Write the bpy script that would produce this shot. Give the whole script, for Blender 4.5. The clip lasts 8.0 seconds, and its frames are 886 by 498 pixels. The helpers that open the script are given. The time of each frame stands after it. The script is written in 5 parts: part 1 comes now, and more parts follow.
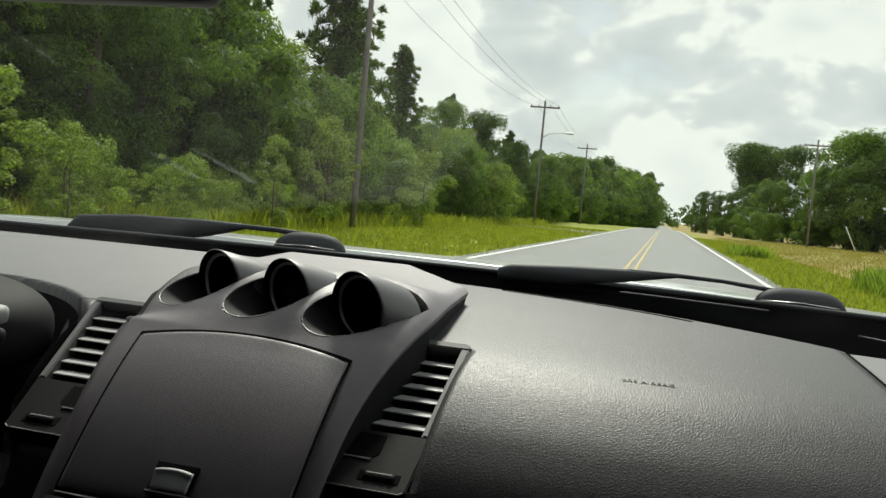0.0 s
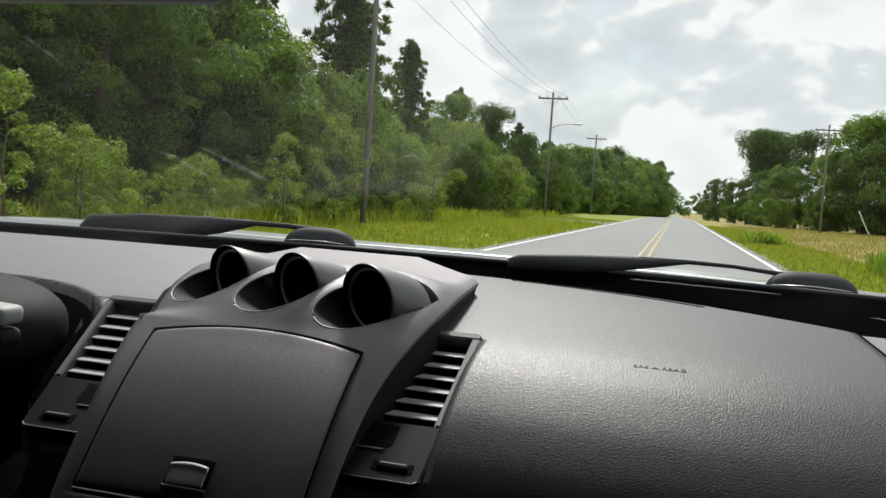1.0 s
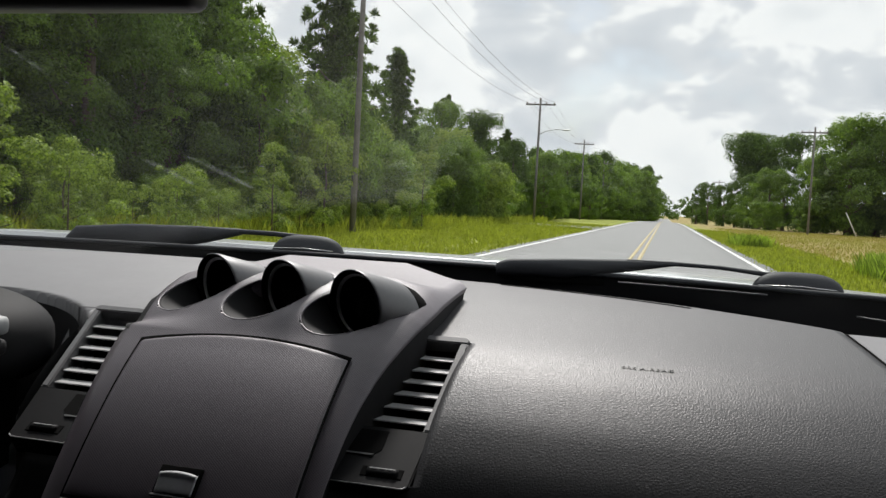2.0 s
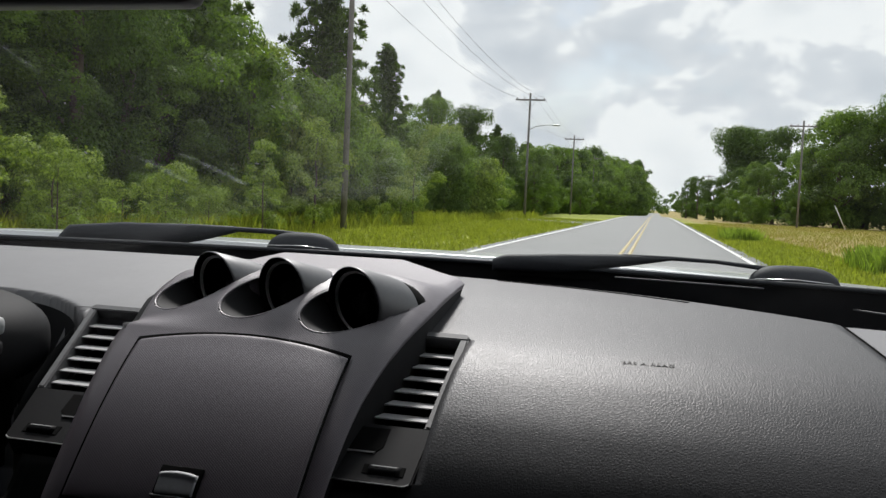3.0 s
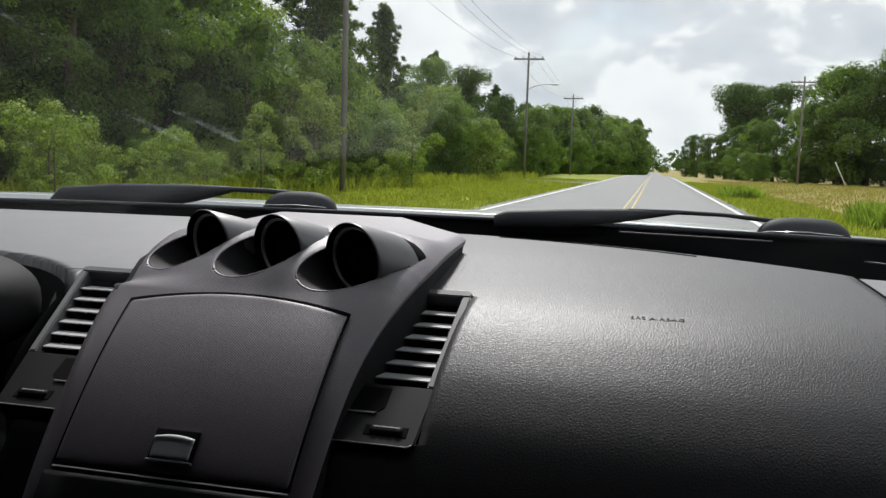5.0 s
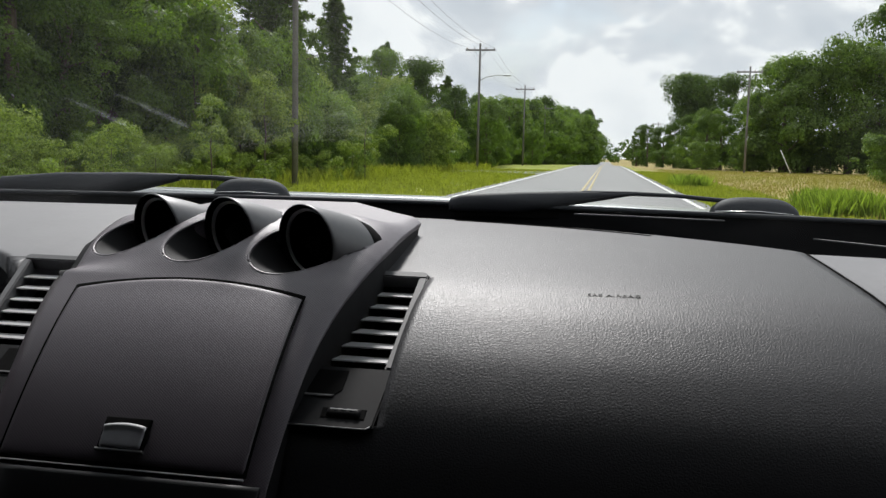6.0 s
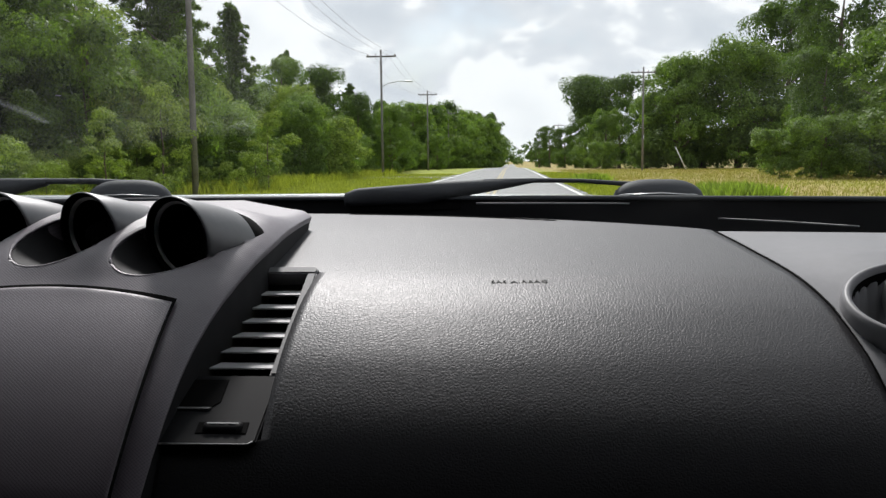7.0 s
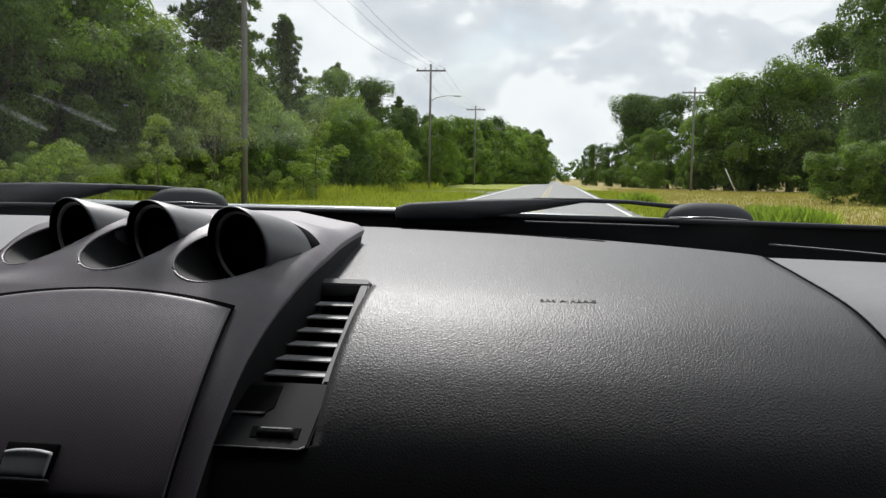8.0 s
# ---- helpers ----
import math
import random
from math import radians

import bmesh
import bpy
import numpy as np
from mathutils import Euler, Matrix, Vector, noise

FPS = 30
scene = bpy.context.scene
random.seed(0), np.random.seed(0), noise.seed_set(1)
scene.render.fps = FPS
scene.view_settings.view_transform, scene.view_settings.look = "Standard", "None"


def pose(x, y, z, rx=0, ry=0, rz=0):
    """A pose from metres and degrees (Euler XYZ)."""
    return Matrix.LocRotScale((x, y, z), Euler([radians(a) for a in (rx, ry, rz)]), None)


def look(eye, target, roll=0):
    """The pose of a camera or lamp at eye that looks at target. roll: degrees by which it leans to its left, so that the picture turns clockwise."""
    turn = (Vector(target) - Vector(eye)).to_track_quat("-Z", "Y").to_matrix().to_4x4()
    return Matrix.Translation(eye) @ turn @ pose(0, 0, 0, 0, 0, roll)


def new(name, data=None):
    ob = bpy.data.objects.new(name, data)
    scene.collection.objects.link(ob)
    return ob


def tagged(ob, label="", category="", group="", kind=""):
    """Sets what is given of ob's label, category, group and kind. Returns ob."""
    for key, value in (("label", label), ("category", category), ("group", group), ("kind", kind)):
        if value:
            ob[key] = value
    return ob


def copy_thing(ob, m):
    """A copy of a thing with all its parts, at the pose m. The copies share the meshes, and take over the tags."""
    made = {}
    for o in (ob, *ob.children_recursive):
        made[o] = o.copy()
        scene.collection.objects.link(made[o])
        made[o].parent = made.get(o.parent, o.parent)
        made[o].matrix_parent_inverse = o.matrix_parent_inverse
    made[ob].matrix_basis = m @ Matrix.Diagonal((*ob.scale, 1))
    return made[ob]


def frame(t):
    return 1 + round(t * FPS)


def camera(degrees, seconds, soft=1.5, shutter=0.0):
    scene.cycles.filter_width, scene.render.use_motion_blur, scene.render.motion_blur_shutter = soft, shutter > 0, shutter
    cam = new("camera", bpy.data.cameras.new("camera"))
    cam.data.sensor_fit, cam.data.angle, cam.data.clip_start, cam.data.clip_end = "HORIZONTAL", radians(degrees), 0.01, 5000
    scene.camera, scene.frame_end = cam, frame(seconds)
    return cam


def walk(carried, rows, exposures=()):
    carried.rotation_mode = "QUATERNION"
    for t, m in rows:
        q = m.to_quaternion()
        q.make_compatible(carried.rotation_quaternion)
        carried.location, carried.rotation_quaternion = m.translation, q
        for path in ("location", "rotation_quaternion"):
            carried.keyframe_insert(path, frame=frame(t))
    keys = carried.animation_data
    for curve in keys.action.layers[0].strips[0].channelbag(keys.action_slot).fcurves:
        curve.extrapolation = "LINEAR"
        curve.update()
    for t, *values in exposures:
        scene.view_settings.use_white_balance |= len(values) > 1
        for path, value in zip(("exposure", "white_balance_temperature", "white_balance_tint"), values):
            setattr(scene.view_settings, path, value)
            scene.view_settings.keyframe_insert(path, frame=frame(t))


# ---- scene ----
import functools

cam = camera(54.99, 8.0, soft=1.45)
walk(cam, [
    (0, pose(0.3772, -0.0128, 1.0890, 86.847, -5.194, 13.887)),
    (0.5, pose(0.3769, -0.0019, 1.0839, 85.927, -3.716, 14.713)),
    (1, pose(0.3806, -0.0146, 1.0857, 86.393, -3.841, 14.563)),
    (1.5, pose(0.3827, -0.0275, 1.0878, 86.749, -3.855, 14.190)),
    (1.7, pose(0.3843, -0.0223, 1.0834, 86.933, -3.523, 14.177)),
    (2.8, pose(0.3812, -0.0108, 1.0839, 86.661, -2.124, 13.004)),
    (3, pose(0.3752, -0.0135, 1.0832, 86.681, -2.636, 13.205)),
    (3.5, pose(0.3755, -0.0167, 1.0832, 86.326, -3.370, 14.325)),
    (4, pose(0.3684, 0.0339, 1.0677, 83.246, -3.589, 14.882)),
    (4.5, pose(0.3612, 0.0003, 1.0800, 84.040, -2.291, 13.392)),
    (4.7, pose(0.3635, 0.0050, 1.0768, 84.135, -1.977, 13.295)),
    (5.8, pose(0.3732, 0.0294, 1.0682, 83.883, -1.182, 11.390)),
    (6, pose(0.3653, 0.0225, 1.0613, 83.661, -1.317, 10.003)),
    (6.5, pose(0.3792, 0.0521, 1.0496, 82.851, -0.186, 7.167)),
    (7, pose(0.3713, 0.0928, 1.0375, 84.124, 0.607, 3.686)),
    (7.5, pose(0.3723, 0.1137, 1.0264, 84.238, -1.597, 4.988)),
    (8, pose(0.3654, 0.0771, 1.0410, 85.076, -1.060, 6.773)),
], exposures=[(0.0, -0.01, 6850, 0), (0.5, 0.05, 6700, 4), (1.0, 0.03, 6580, 7), (1.5, 0.0, 6580, 10), (3.0, -0.06, 6430, 10), (3.5, -0.12, 6430, 10), (4.5, 0.02, 6420, 10), (6.0, -0.03, 6400, 10), (6.5, 0.09, 6400, 11), (7.0, 0.11, 6400, 11), (7.5, -0.03, 6400, 10), (8.0, 0.02, 6400, 10)])

# ---- sky, sun ----
SUN_EL, SUN_AZ = radians(49), radians(-14)
world = bpy.data.worlds.new("sky")
scene.world = world
world.use_nodes = True


def make_sky():
    nt = world.node_tree
    nt.nodes.clear()
    N, L = nt.nodes.new, nt.links.new
    out = N("ShaderNodeOutputWorld")
    bg = N("ShaderNodeBackground")
    bg.inputs["Strength"].default_value = 0.12
    sky = N("ShaderNodeTexSky")
    sky.sky_type, sky.sun_disc = "NISHITA", False
    sky.sun_elevation, sky.sun_rotation = SUN_EL, SUN_AZ
    sky.dust_density, sky.air_density = 2.0, 1.0
    co = N("ShaderNodeTexCoord")
    # heaped clouds seen from the side, flattened a little towards the horizon
    com = N("ShaderNodeMapping"); com.inputs["Scale"].default_value = (1.0, 1.0, 1.75)
    com.inputs["Location"].default_value = (0.35, 0.0, 0.18)
    L(co.outputs["Generated"], com.inputs["Vector"])
    n1 = N("ShaderNodeTexNoise")
    n1.inputs["Scale"].default_value, n1.inputs["Detail"].default_value = 3.0, 12.0
    n1.inputs["Roughness"].default_value, n1.inputs["Distortion"].default_value = 0.55, 0.25
    L(com.outputs[0], n1.inputs["Vector"])
    n2 = N("ShaderNodeTexNoise")
    n2.inputs["Scale"].default_value, n2.inputs["Detail"].default_value = 9.5, 10.0
    n2.inputs["Roughness"].default_value = 0.56
    n2.inputs["Distortion"].default_value = 0.3
    L(com.outputs[0], n2.inputs["Vector"])
    cover = N("ShaderNodeMapRange")
    cover.inputs["From Min"].default_value, cover.inputs["From Max"].default_value = 0.30, 0.44
    L(n1.outputs["Fac"], cover.inputs["Value"])
    tone = N("ShaderNodeValToRGB")
    tone.color_ramp.elements[0].position, tone.color_ramp.elements[0].color = 0.34, (5.5, 5.8, 6.3, 1)
    tone.color_ramp.elements[1].position, tone.color_ramp.elements[1].color = 0.70, (6.9, 7.1, 7.4, 1)
    for at_, c in ((0.45, (6.5, 6.7, 7.1, 1)), (0.50, (8.3, 8.35, 8.5, 1)), (0.57, (8.0, 8.1, 8.3, 1))):
        tone.color_ramp.elements.new(at_).color = c
    # billows: a finer noise breaks the edges of the large one
    fold = N("ShaderNodeMath"); fold.operation = "SUBTRACT"; fold.inputs[1].default_value = 0.5
    L(n2.outputs["Fac"], fold.inputs[0])
    head = N("ShaderNodeMath"); head.operation = "ADD"; head.inputs[1].default_value = 0.06
    L(fold.outputs[0], head.inputs[0])
    mixn = N("ShaderNodeMath"); mixn.operation = "MULTIPLY_ADD"
    mixn.inputs[1].default_value = 0.62
    half = N("ShaderNodeMath"); half.operation = "MULTIPLY_ADD"
    half.inputs[1].default_value, half.inputs[2].default_value = 0.85, 0.0
    L(n1.outputs["Fac"], half.inputs[0])
    L(head.outputs[0], mixn.inputs[0]); L(half.outputs[0], mixn.inputs[2])
    L(mixn.outputs[0], tone.inputs["Fac"])
    mix = N("ShaderNodeMix"); mix.data_type = "RGBA"
    L(cover.outputs["Result"], mix.inputs["Factor"])
    L(sky.outputs[0], mix.inputs["A"]); L(tone.outputs[0], mix.inputs["B"])
    L(mix.outputs["Result"], bg.inputs["Color"])
    L(bg.outputs[0], out.inputs["Surface"])


make_sky()
sun = new("sun", bpy.data.lights.new("sun", "SUN"))
sun.data.energy, sun.data.angle, sun.data.color = 4.2, radians(9), (1.0, 0.965, 0.93)
sun_dir = Vector((math.sin(-SUN_AZ) * -math.cos(SUN_EL), math.cos(SUN_AZ) * math.cos(SUN_EL), math.sin(SUN_EL)))
sun.matrix_world = look(sun_dir * 50, (0, 0, 0))

# ---- materials ----


def material(name, colour, rough=0.6, metal=0.0, spec=0.5, vary=0.25, scale=8.0, grain=None, grain_scale=200.0,
             bump=0.0, bump_dist=0.001, island=0.0, bright_tone=None, coat=0.0, trans=0.0):
    """A surface with colour variation at two scales and a fine relief. grain: noise, voronoi, dots or none."""
    m = bpy.data.materials.new(name)
    m.use_nodes = True
    nt = m.node_tree
    N, L = nt.nodes.new, nt.links.new
    b = nt.nodes["Principled BSDF"]
    b.inputs["Roughness"].default_value, b.inputs["Metallic"].default_value = rough, metal
    b.inputs["Specular IOR Level"].default_value = spec
    b.inputs["Coat Weight"].default_value = coat
    co = N("ShaderNodeTexCoord")
    n = N("ShaderNodeTexNoise")
    n.inputs["Scale"].default_value, n.inputs["Detail"].default_value = scale, 6.0
    L(co.outputs["Object"], n.inputs["Vector"])
    fine = N("ShaderNodeTexNoise")
    fine.inputs["Scale"].default_value, fine.inputs["Detail"].default_value = scale * 9, 3.0
    L(co.outputs["Object"], fine.inputs["Vector"])
    mx = N("ShaderNodeMath"); mx.operation = "MULTIPLY_ADD"; mx.inputs[1].default_value = 0.4
    L(fine.outputs["Fac"], mx.inputs[0])
    sc = N("ShaderNodeMath"); sc.operation = "MULTIPLY"; sc.inputs[1].default_value = 0.6
    L(n.outputs["Fac"], sc.inputs[0]); L(sc.outputs[0], mx.inputs[2])
    fac = mx.outputs[0]
    if island:
        g = N("ShaderNodeNewGeometry")
        k = N("ShaderNodeMath"); k.operation = "MULTIPLY_ADD"
        k.inputs[1].default_value = island
        L(g.outputs["Random Per Island"], k.inputs[0])
        s2 = N("ShaderNodeMath"); s2.operation = "MULTIPLY_ADD"
        s2.inputs[1].default_value, s2.inputs[2].default_value = 1 - island, 0.0
        L(fac, s2.inputs[0]); L(s2.outputs[0], k.inputs[2])
        fac = k.outputs[0]
    r = N("ShaderNodeValToRGB")
    lo = [c * (1 - vary) for c in colour]
    hi = [min(1, c * (1 + vary)) for c in colour]
    if bright_tone:
        hi = bright_tone
    r.color_ramp.elements[0].position, r.color_ramp.elements[1].position = 0.3, 0.7
    r.color_ramp.elements[0].color, r.color_ramp.elements[1].color = (*lo, 1), (*hi, 1)
    L(fac, r.inputs["Fac"])
    L(r.outputs[0], b.inputs["Base Color"])
    if grain and bump:
        if grain == "voronoi":
            t = N("ShaderNodeTexVoronoi"); t.feature = "DISTANCE_TO_EDGE"
            w = N("ShaderNodeTexNoise"); w.inputs["Scale"].default_value = grain_scale * 0.6
            L(co.outputs["Object"], w.inputs["Vector"])
            wm = N("ShaderNodeVectorMath"); wm.operation = "MULTIPLY_ADD"
            wm.inputs[1].default_value = (1.2 / grain_scale,) * 3
            L(w.outputs["Color"], wm.inputs[0]); L(co.outputs["Object"], wm.inputs[2])
            L(wm.outputs[0], t.inputs["Vector"])
            mr = N("ShaderNodeMapRange"); mr.inputs["From Max"].default_value = 0.28
            L(t.outputs["Distance"], mr.inputs["Value"])
            height = mr.outputs[0]
        elif grain == "dots":
            t = N("ShaderNodeTexVoronoi"); t.inputs["Randomness"].default_value = 0.12
            turned = N("ShaderNodeMapping"); turned.inputs["Rotation"].default_value = (radians(-44.4), 0, radians(38))
            L(co.outputs["Object"], turned.inputs["Vector"]); L(turned.outputs[0], t.inputs["Vector"])
            t.voronoi_dimensions = "2D"
            pit = N("ShaderNodeMapRange"); pit.inputs["From Min"].default_value, pit.inputs["From Max"].default_value = 0.30, 0.62
            pit.inputs["To Min"].default_value, pit.inputs["To Max"].default_value = 1.0, 0.0
            L(t.outputs["Distance"], pit.inputs["Value"])
            height = pit.outputs[0]
            # shade in the pits is multiplied into the base colour
            pit_shade = N("ShaderNodeMapRange"); pit_shade.inputs["To Min"].default_value = 0.55
            L(height, pit_shade.inputs["Value"])
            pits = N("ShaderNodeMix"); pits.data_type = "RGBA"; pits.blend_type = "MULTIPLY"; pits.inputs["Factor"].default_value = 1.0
            L(r.outputs[0], pits.inputs["A"]); L(pit_shade.outputs[0], pits.inputs["B"]); L(pits.outputs["Result"], b.inputs["Base Color"])
        else:
            t = N("ShaderNodeTexNoise"); t.inputs["Detail"].default_value = 5
            L(co.outputs["Object"], t.inputs["Vector"])
            height = t.outputs["Fac"]
        t.inputs["Scale"].default_value = grain_scale
        bp = N("ShaderNodeBump")
        bp.inputs["Strength"].default_value, bp.inputs["Distance"].default_value = bump, bump_dist
        L(height, bp.inputs["Height"]); L(bp.outputs[0], b.inputs["Normal"])
    if trans:
        tr = N("ShaderNodeBsdfTranslucent")
        warm = N("ShaderNodeMix"); warm.data_type = "RGBA"; warm.blend_type = "MULTIPLY"
        warm.inputs["Factor"].default_value = 1.0
        L(r.outputs[0], warm.inputs["A"]); warm.inputs["B"].default_value = (1.5, 1.7, 0.6, 1)
        L(warm.outputs["Result"], tr.inputs["Color"])
        ms = N("ShaderNodeMixShader"); ms.inputs["Fac"].default_value = trans
        L(b.outputs[0], ms.inputs[1]); L(tr.outputs[0], ms.inputs[2])
        L(ms.outputs[0], nt.nodes["Material Output"].inputs["Surface"])
    return m


def glass_material():
    m = bpy.data.materials.new("windshield_glass")
    m.use_nodes = True
    nt = m.node_tree
    N, L = nt.nodes.new, nt.links.new
    nt.nodes.remove(nt.nodes["Principled BSDF"])
    clear = N("ShaderNodeBsdfTransparent"); clear.inputs["Color"].default_value = (0.97, 0.985, 0.975, 1)
    gloss = N("ShaderNodeBsdfGlossy"); gloss.inputs["Roughness"].default_value = 0.01
    fr = N("ShaderNodeLayerWeight"); fr.inputs["Blend"].default_value = 0.5
    p5 = N("ShaderNodeMath"); p5.operation = "POWER"; p5.inputs[1].default_value = 5.0
    L(fr.outputs["Facing"], p5.inputs[0])
    amt = N("ShaderNodeMath"); amt.operation = "MULTIPLY_ADD"; amt.inputs[1].default_value, amt.inputs[2].default_value = 0.45, 0.013
    L(p5.outputs[0], amt.inputs[0])
    mix = N("ShaderNodeMixShader")
    L(amt.outputs[0], mix.inputs["Fac"]); L(clear.outputs[0], mix.inputs[1]); L(gloss.outputs[0], mix.inputs[2])
    film = N("ShaderNodeBsdfDiffuse"); film.inputs["Color"].default_value = (0.75, 0.77, 0.78, 1)
    film_t = N("ShaderNodeBsdfTranslucent"); film_t.inputs["Color"].default_value = (0.75, 0.77, 0.78, 1)
    both = N("ShaderNodeMixShader")
    L(film.outputs[0], both.inputs[1]); L(film_t.outputs[0], both.inputs[2])
    co = N("ShaderNodeTexCoord")
    mp = N("ShaderNodeMapping"); mp.inputs["Scale"].default_value = (1.4, 2.0, 4.0)
    L(co.outputs["Object"], mp.inputs["Vector"])
    n = N("ShaderNodeTexNoise"); n.inputs["Scale"].default_value = 2.6; n.inputs["Detail"].default_value = 5
    n.inputs["Distortion"].default_value = 1.2
    L(mp.outputs[0], n.inputs["Vector"])
    mr = N("ShaderNodeMapRange")
    mr.inputs["From Min"].default_value, mr.inputs["From Max"].default_value = 0.42, 0.75
    mr.inputs["To Min"].default_value, mr.inputs["To Max"].default_value = 0.0003, 0.0036
    L(n.outputs["Fac"], mr.inputs["Value"])
    last = N("ShaderNodeMixShader")
    L(mr.outputs[0], last.inputs["Fac"]); L(mix.outputs[0], last.inputs[1]); L(both.outputs[0], last.inputs[2])
    L(last.outputs[0], nt.nodes["Material Output"].inputs["Surface"])
    return m


M_PAD = material("grained_vinyl", (0.028, 0.0275, 0.0300), 0.47, spec=0.44, grain="voronoi", grain_scale=360, bump=0.30, bump_dist=0.0005, vary=0.12, scale=14)
M_DASH = material("dash_plastic", (0.150, 0.149, 0.156), 0.52, grain="noise", grain_scale=900, bump=0.25, bump_dist=0.0004, vary=0.1, scale=12)
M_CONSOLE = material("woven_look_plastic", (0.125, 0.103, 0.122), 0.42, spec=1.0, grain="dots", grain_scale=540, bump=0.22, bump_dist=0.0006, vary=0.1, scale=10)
# also stands in for shade on scoop walls and shroud flanks
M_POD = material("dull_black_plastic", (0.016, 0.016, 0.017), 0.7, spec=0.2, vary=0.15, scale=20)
M_STALK = material("grey_stalk_plastic", (0.40, 0.41, 0.41), 0.55, spec=0.3, vary=0.12, scale=40)
M_HOOD = material("satin_hood_plastic", (0.10, 0.10, 0.105), 0.42, spec=0.9, grain="noise", grain_scale=700, bump=0.2, bump_dist=0.0003, vary=0.12, scale=20)
M_RING = material("grey_gauge_ring", (0.8, 0.8, 0.81), 0.4, spec=0.6, vary=0.1, scale=40)
M_SMOOTH = material("smooth_black_plastic", (0.016, 0.016, 0.017), 0.45, spec=0.4, grain="noise", grain_scale=700, bump=0.15, bump_dist=0.0003, vary=0.15, scale=20)
M_VENT = material("grey_vent_plastic", (0.15, 0.15, 0.153), 0.5, spec=0.3, grain="noise", grain_scale=800, bump=0.12, bump_dist=0.0003, vary=0.12, scale=30)
M_PLATE = material("dark_vent_plate", (0.010, 0.010, 0.011), 0.6, spec=0.12, vary=0.15, scale=30)
M_SLAT = material("slat_plastic", (0.40, 0.40, 0.405), 0.42, spec=0.4, vary=0.1, scale=30)
M_LATCH = material("grey_latch_plastic", (0.48, 0.48, 0.50), 0.4, vary=0.12, scale=40)
# also coloured in as shade: gauge bores, lid gap, latch and vent recesses
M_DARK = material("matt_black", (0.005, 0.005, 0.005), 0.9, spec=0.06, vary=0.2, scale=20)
M_RUBBER = material("wiper_black", (0.030, 0.032, 0.037), 0.65, spec=0.25, vary=0.2, scale=30, grain="noise", grain_scale=300, bump=0.2, bump_dist=0.0005)
M_COWL = material("cowl_black", (0.005, 0.005, 0.006), 0.6, spec=0.12, vary=0.2, scale=20)
M_PAINT = material("silver_paint", (0.62, 0.63, 0.64), 0.28, metal=0.35, coat=0.6, vary=0.03, scale=6)
M_CHROME = material("bright_metal", (0.6, 0.6, 0.6), 0.25, metal=0.9, vary=0.05)
M_EDGE_LINE = material("cowl_edge_line", (0.07, 0.07, 0.073), 0.6, vary=0.1)
M_TRIM = material("cabin_cloth", (0.035, 0.035, 0.036), 0.9, spec=0.2, grain="noise", grain_scale=300, bump=0.2, vary=0.15)
M_PRINT = material("moulded_lettering", (0.010, 0.010, 0.010), 0.5, vary=0.1)
M_PRINT_L = material("pale_print", (0.35, 0.35, 0.35), 0.6, vary=0.1)
M_SPECK = material("dried_speck", (0.6, 0.6, 0.56), 0.8, vary=0.1)
M_GLASS = glass_material()


def smear_material():
    """A thin, patchy film of dried dirt that lets most light through."""
    m = bpy.data.materials.new("dried_smear")
    m.use_nodes = True
    nt = m.node_tree
    N, L = nt.nodes.new, nt.links.new
    nt.nodes.remove(nt.nodes["Principled BSDF"])
    dust = N("ShaderNodeBsdfTranslucent"); dust.inputs["Color"].default_value = (0.72, 0.76, 0.80, 1)
    clear = N("ShaderNodeBsdfTransparent")
    co = N("ShaderNodeTexCoord")
    n = N("ShaderNodeTexNoise"); n.inputs["Scale"].default_value, n.inputs["Detail"].default_value = 55, 4
    L(co.outputs["Object"], n.inputs["Vector"])
    mr = N("ShaderNodeMapRange")
    mr.inputs["From Min"].default_value, mr.inputs["From Max"].default_value = 0.36, 0.68
    mr.inputs["To Min"].default_value, mr.inputs["To Max"].default_value = 0.003, 0.026
    L(n.outputs["Fac"], mr.inputs["Value"])
    mix = N("ShaderNodeMixShader")
    L(mr.outputs[0], mix.inputs["Fac"]); L(clear.outputs[0], mix.inputs[1]); L(dust.outputs[0], mix.inputs[2])
    L(mix.outputs[0], nt.nodes["Material Output"].inputs["Surface"])
    return m


M_SMEAR = smear_material()

# ---- mesh helpers ----


def mesh_object(name, bm, mat, parent=None, smooth=True):
    me = bpy.data.meshes.new(name)
    bm.to_mesh(me)
    bm.free()
    if smooth:
        for p in me.polygons:
            p.use_smooth = True
    me.materials.append(mat)
    ob = new(name, me)
    ob.parent = parent
    return ob


def part(name, bm, mat, parent, label="", smooth=True):
    return tagged(mesh_object(name, bm, mat, parent, smooth), label)


def thing(name, label, category, group="", kind="", at=(0, 0, 0)):
    e = new(name)
    e.location = at
    return tagged(e, label, category, group, kind)


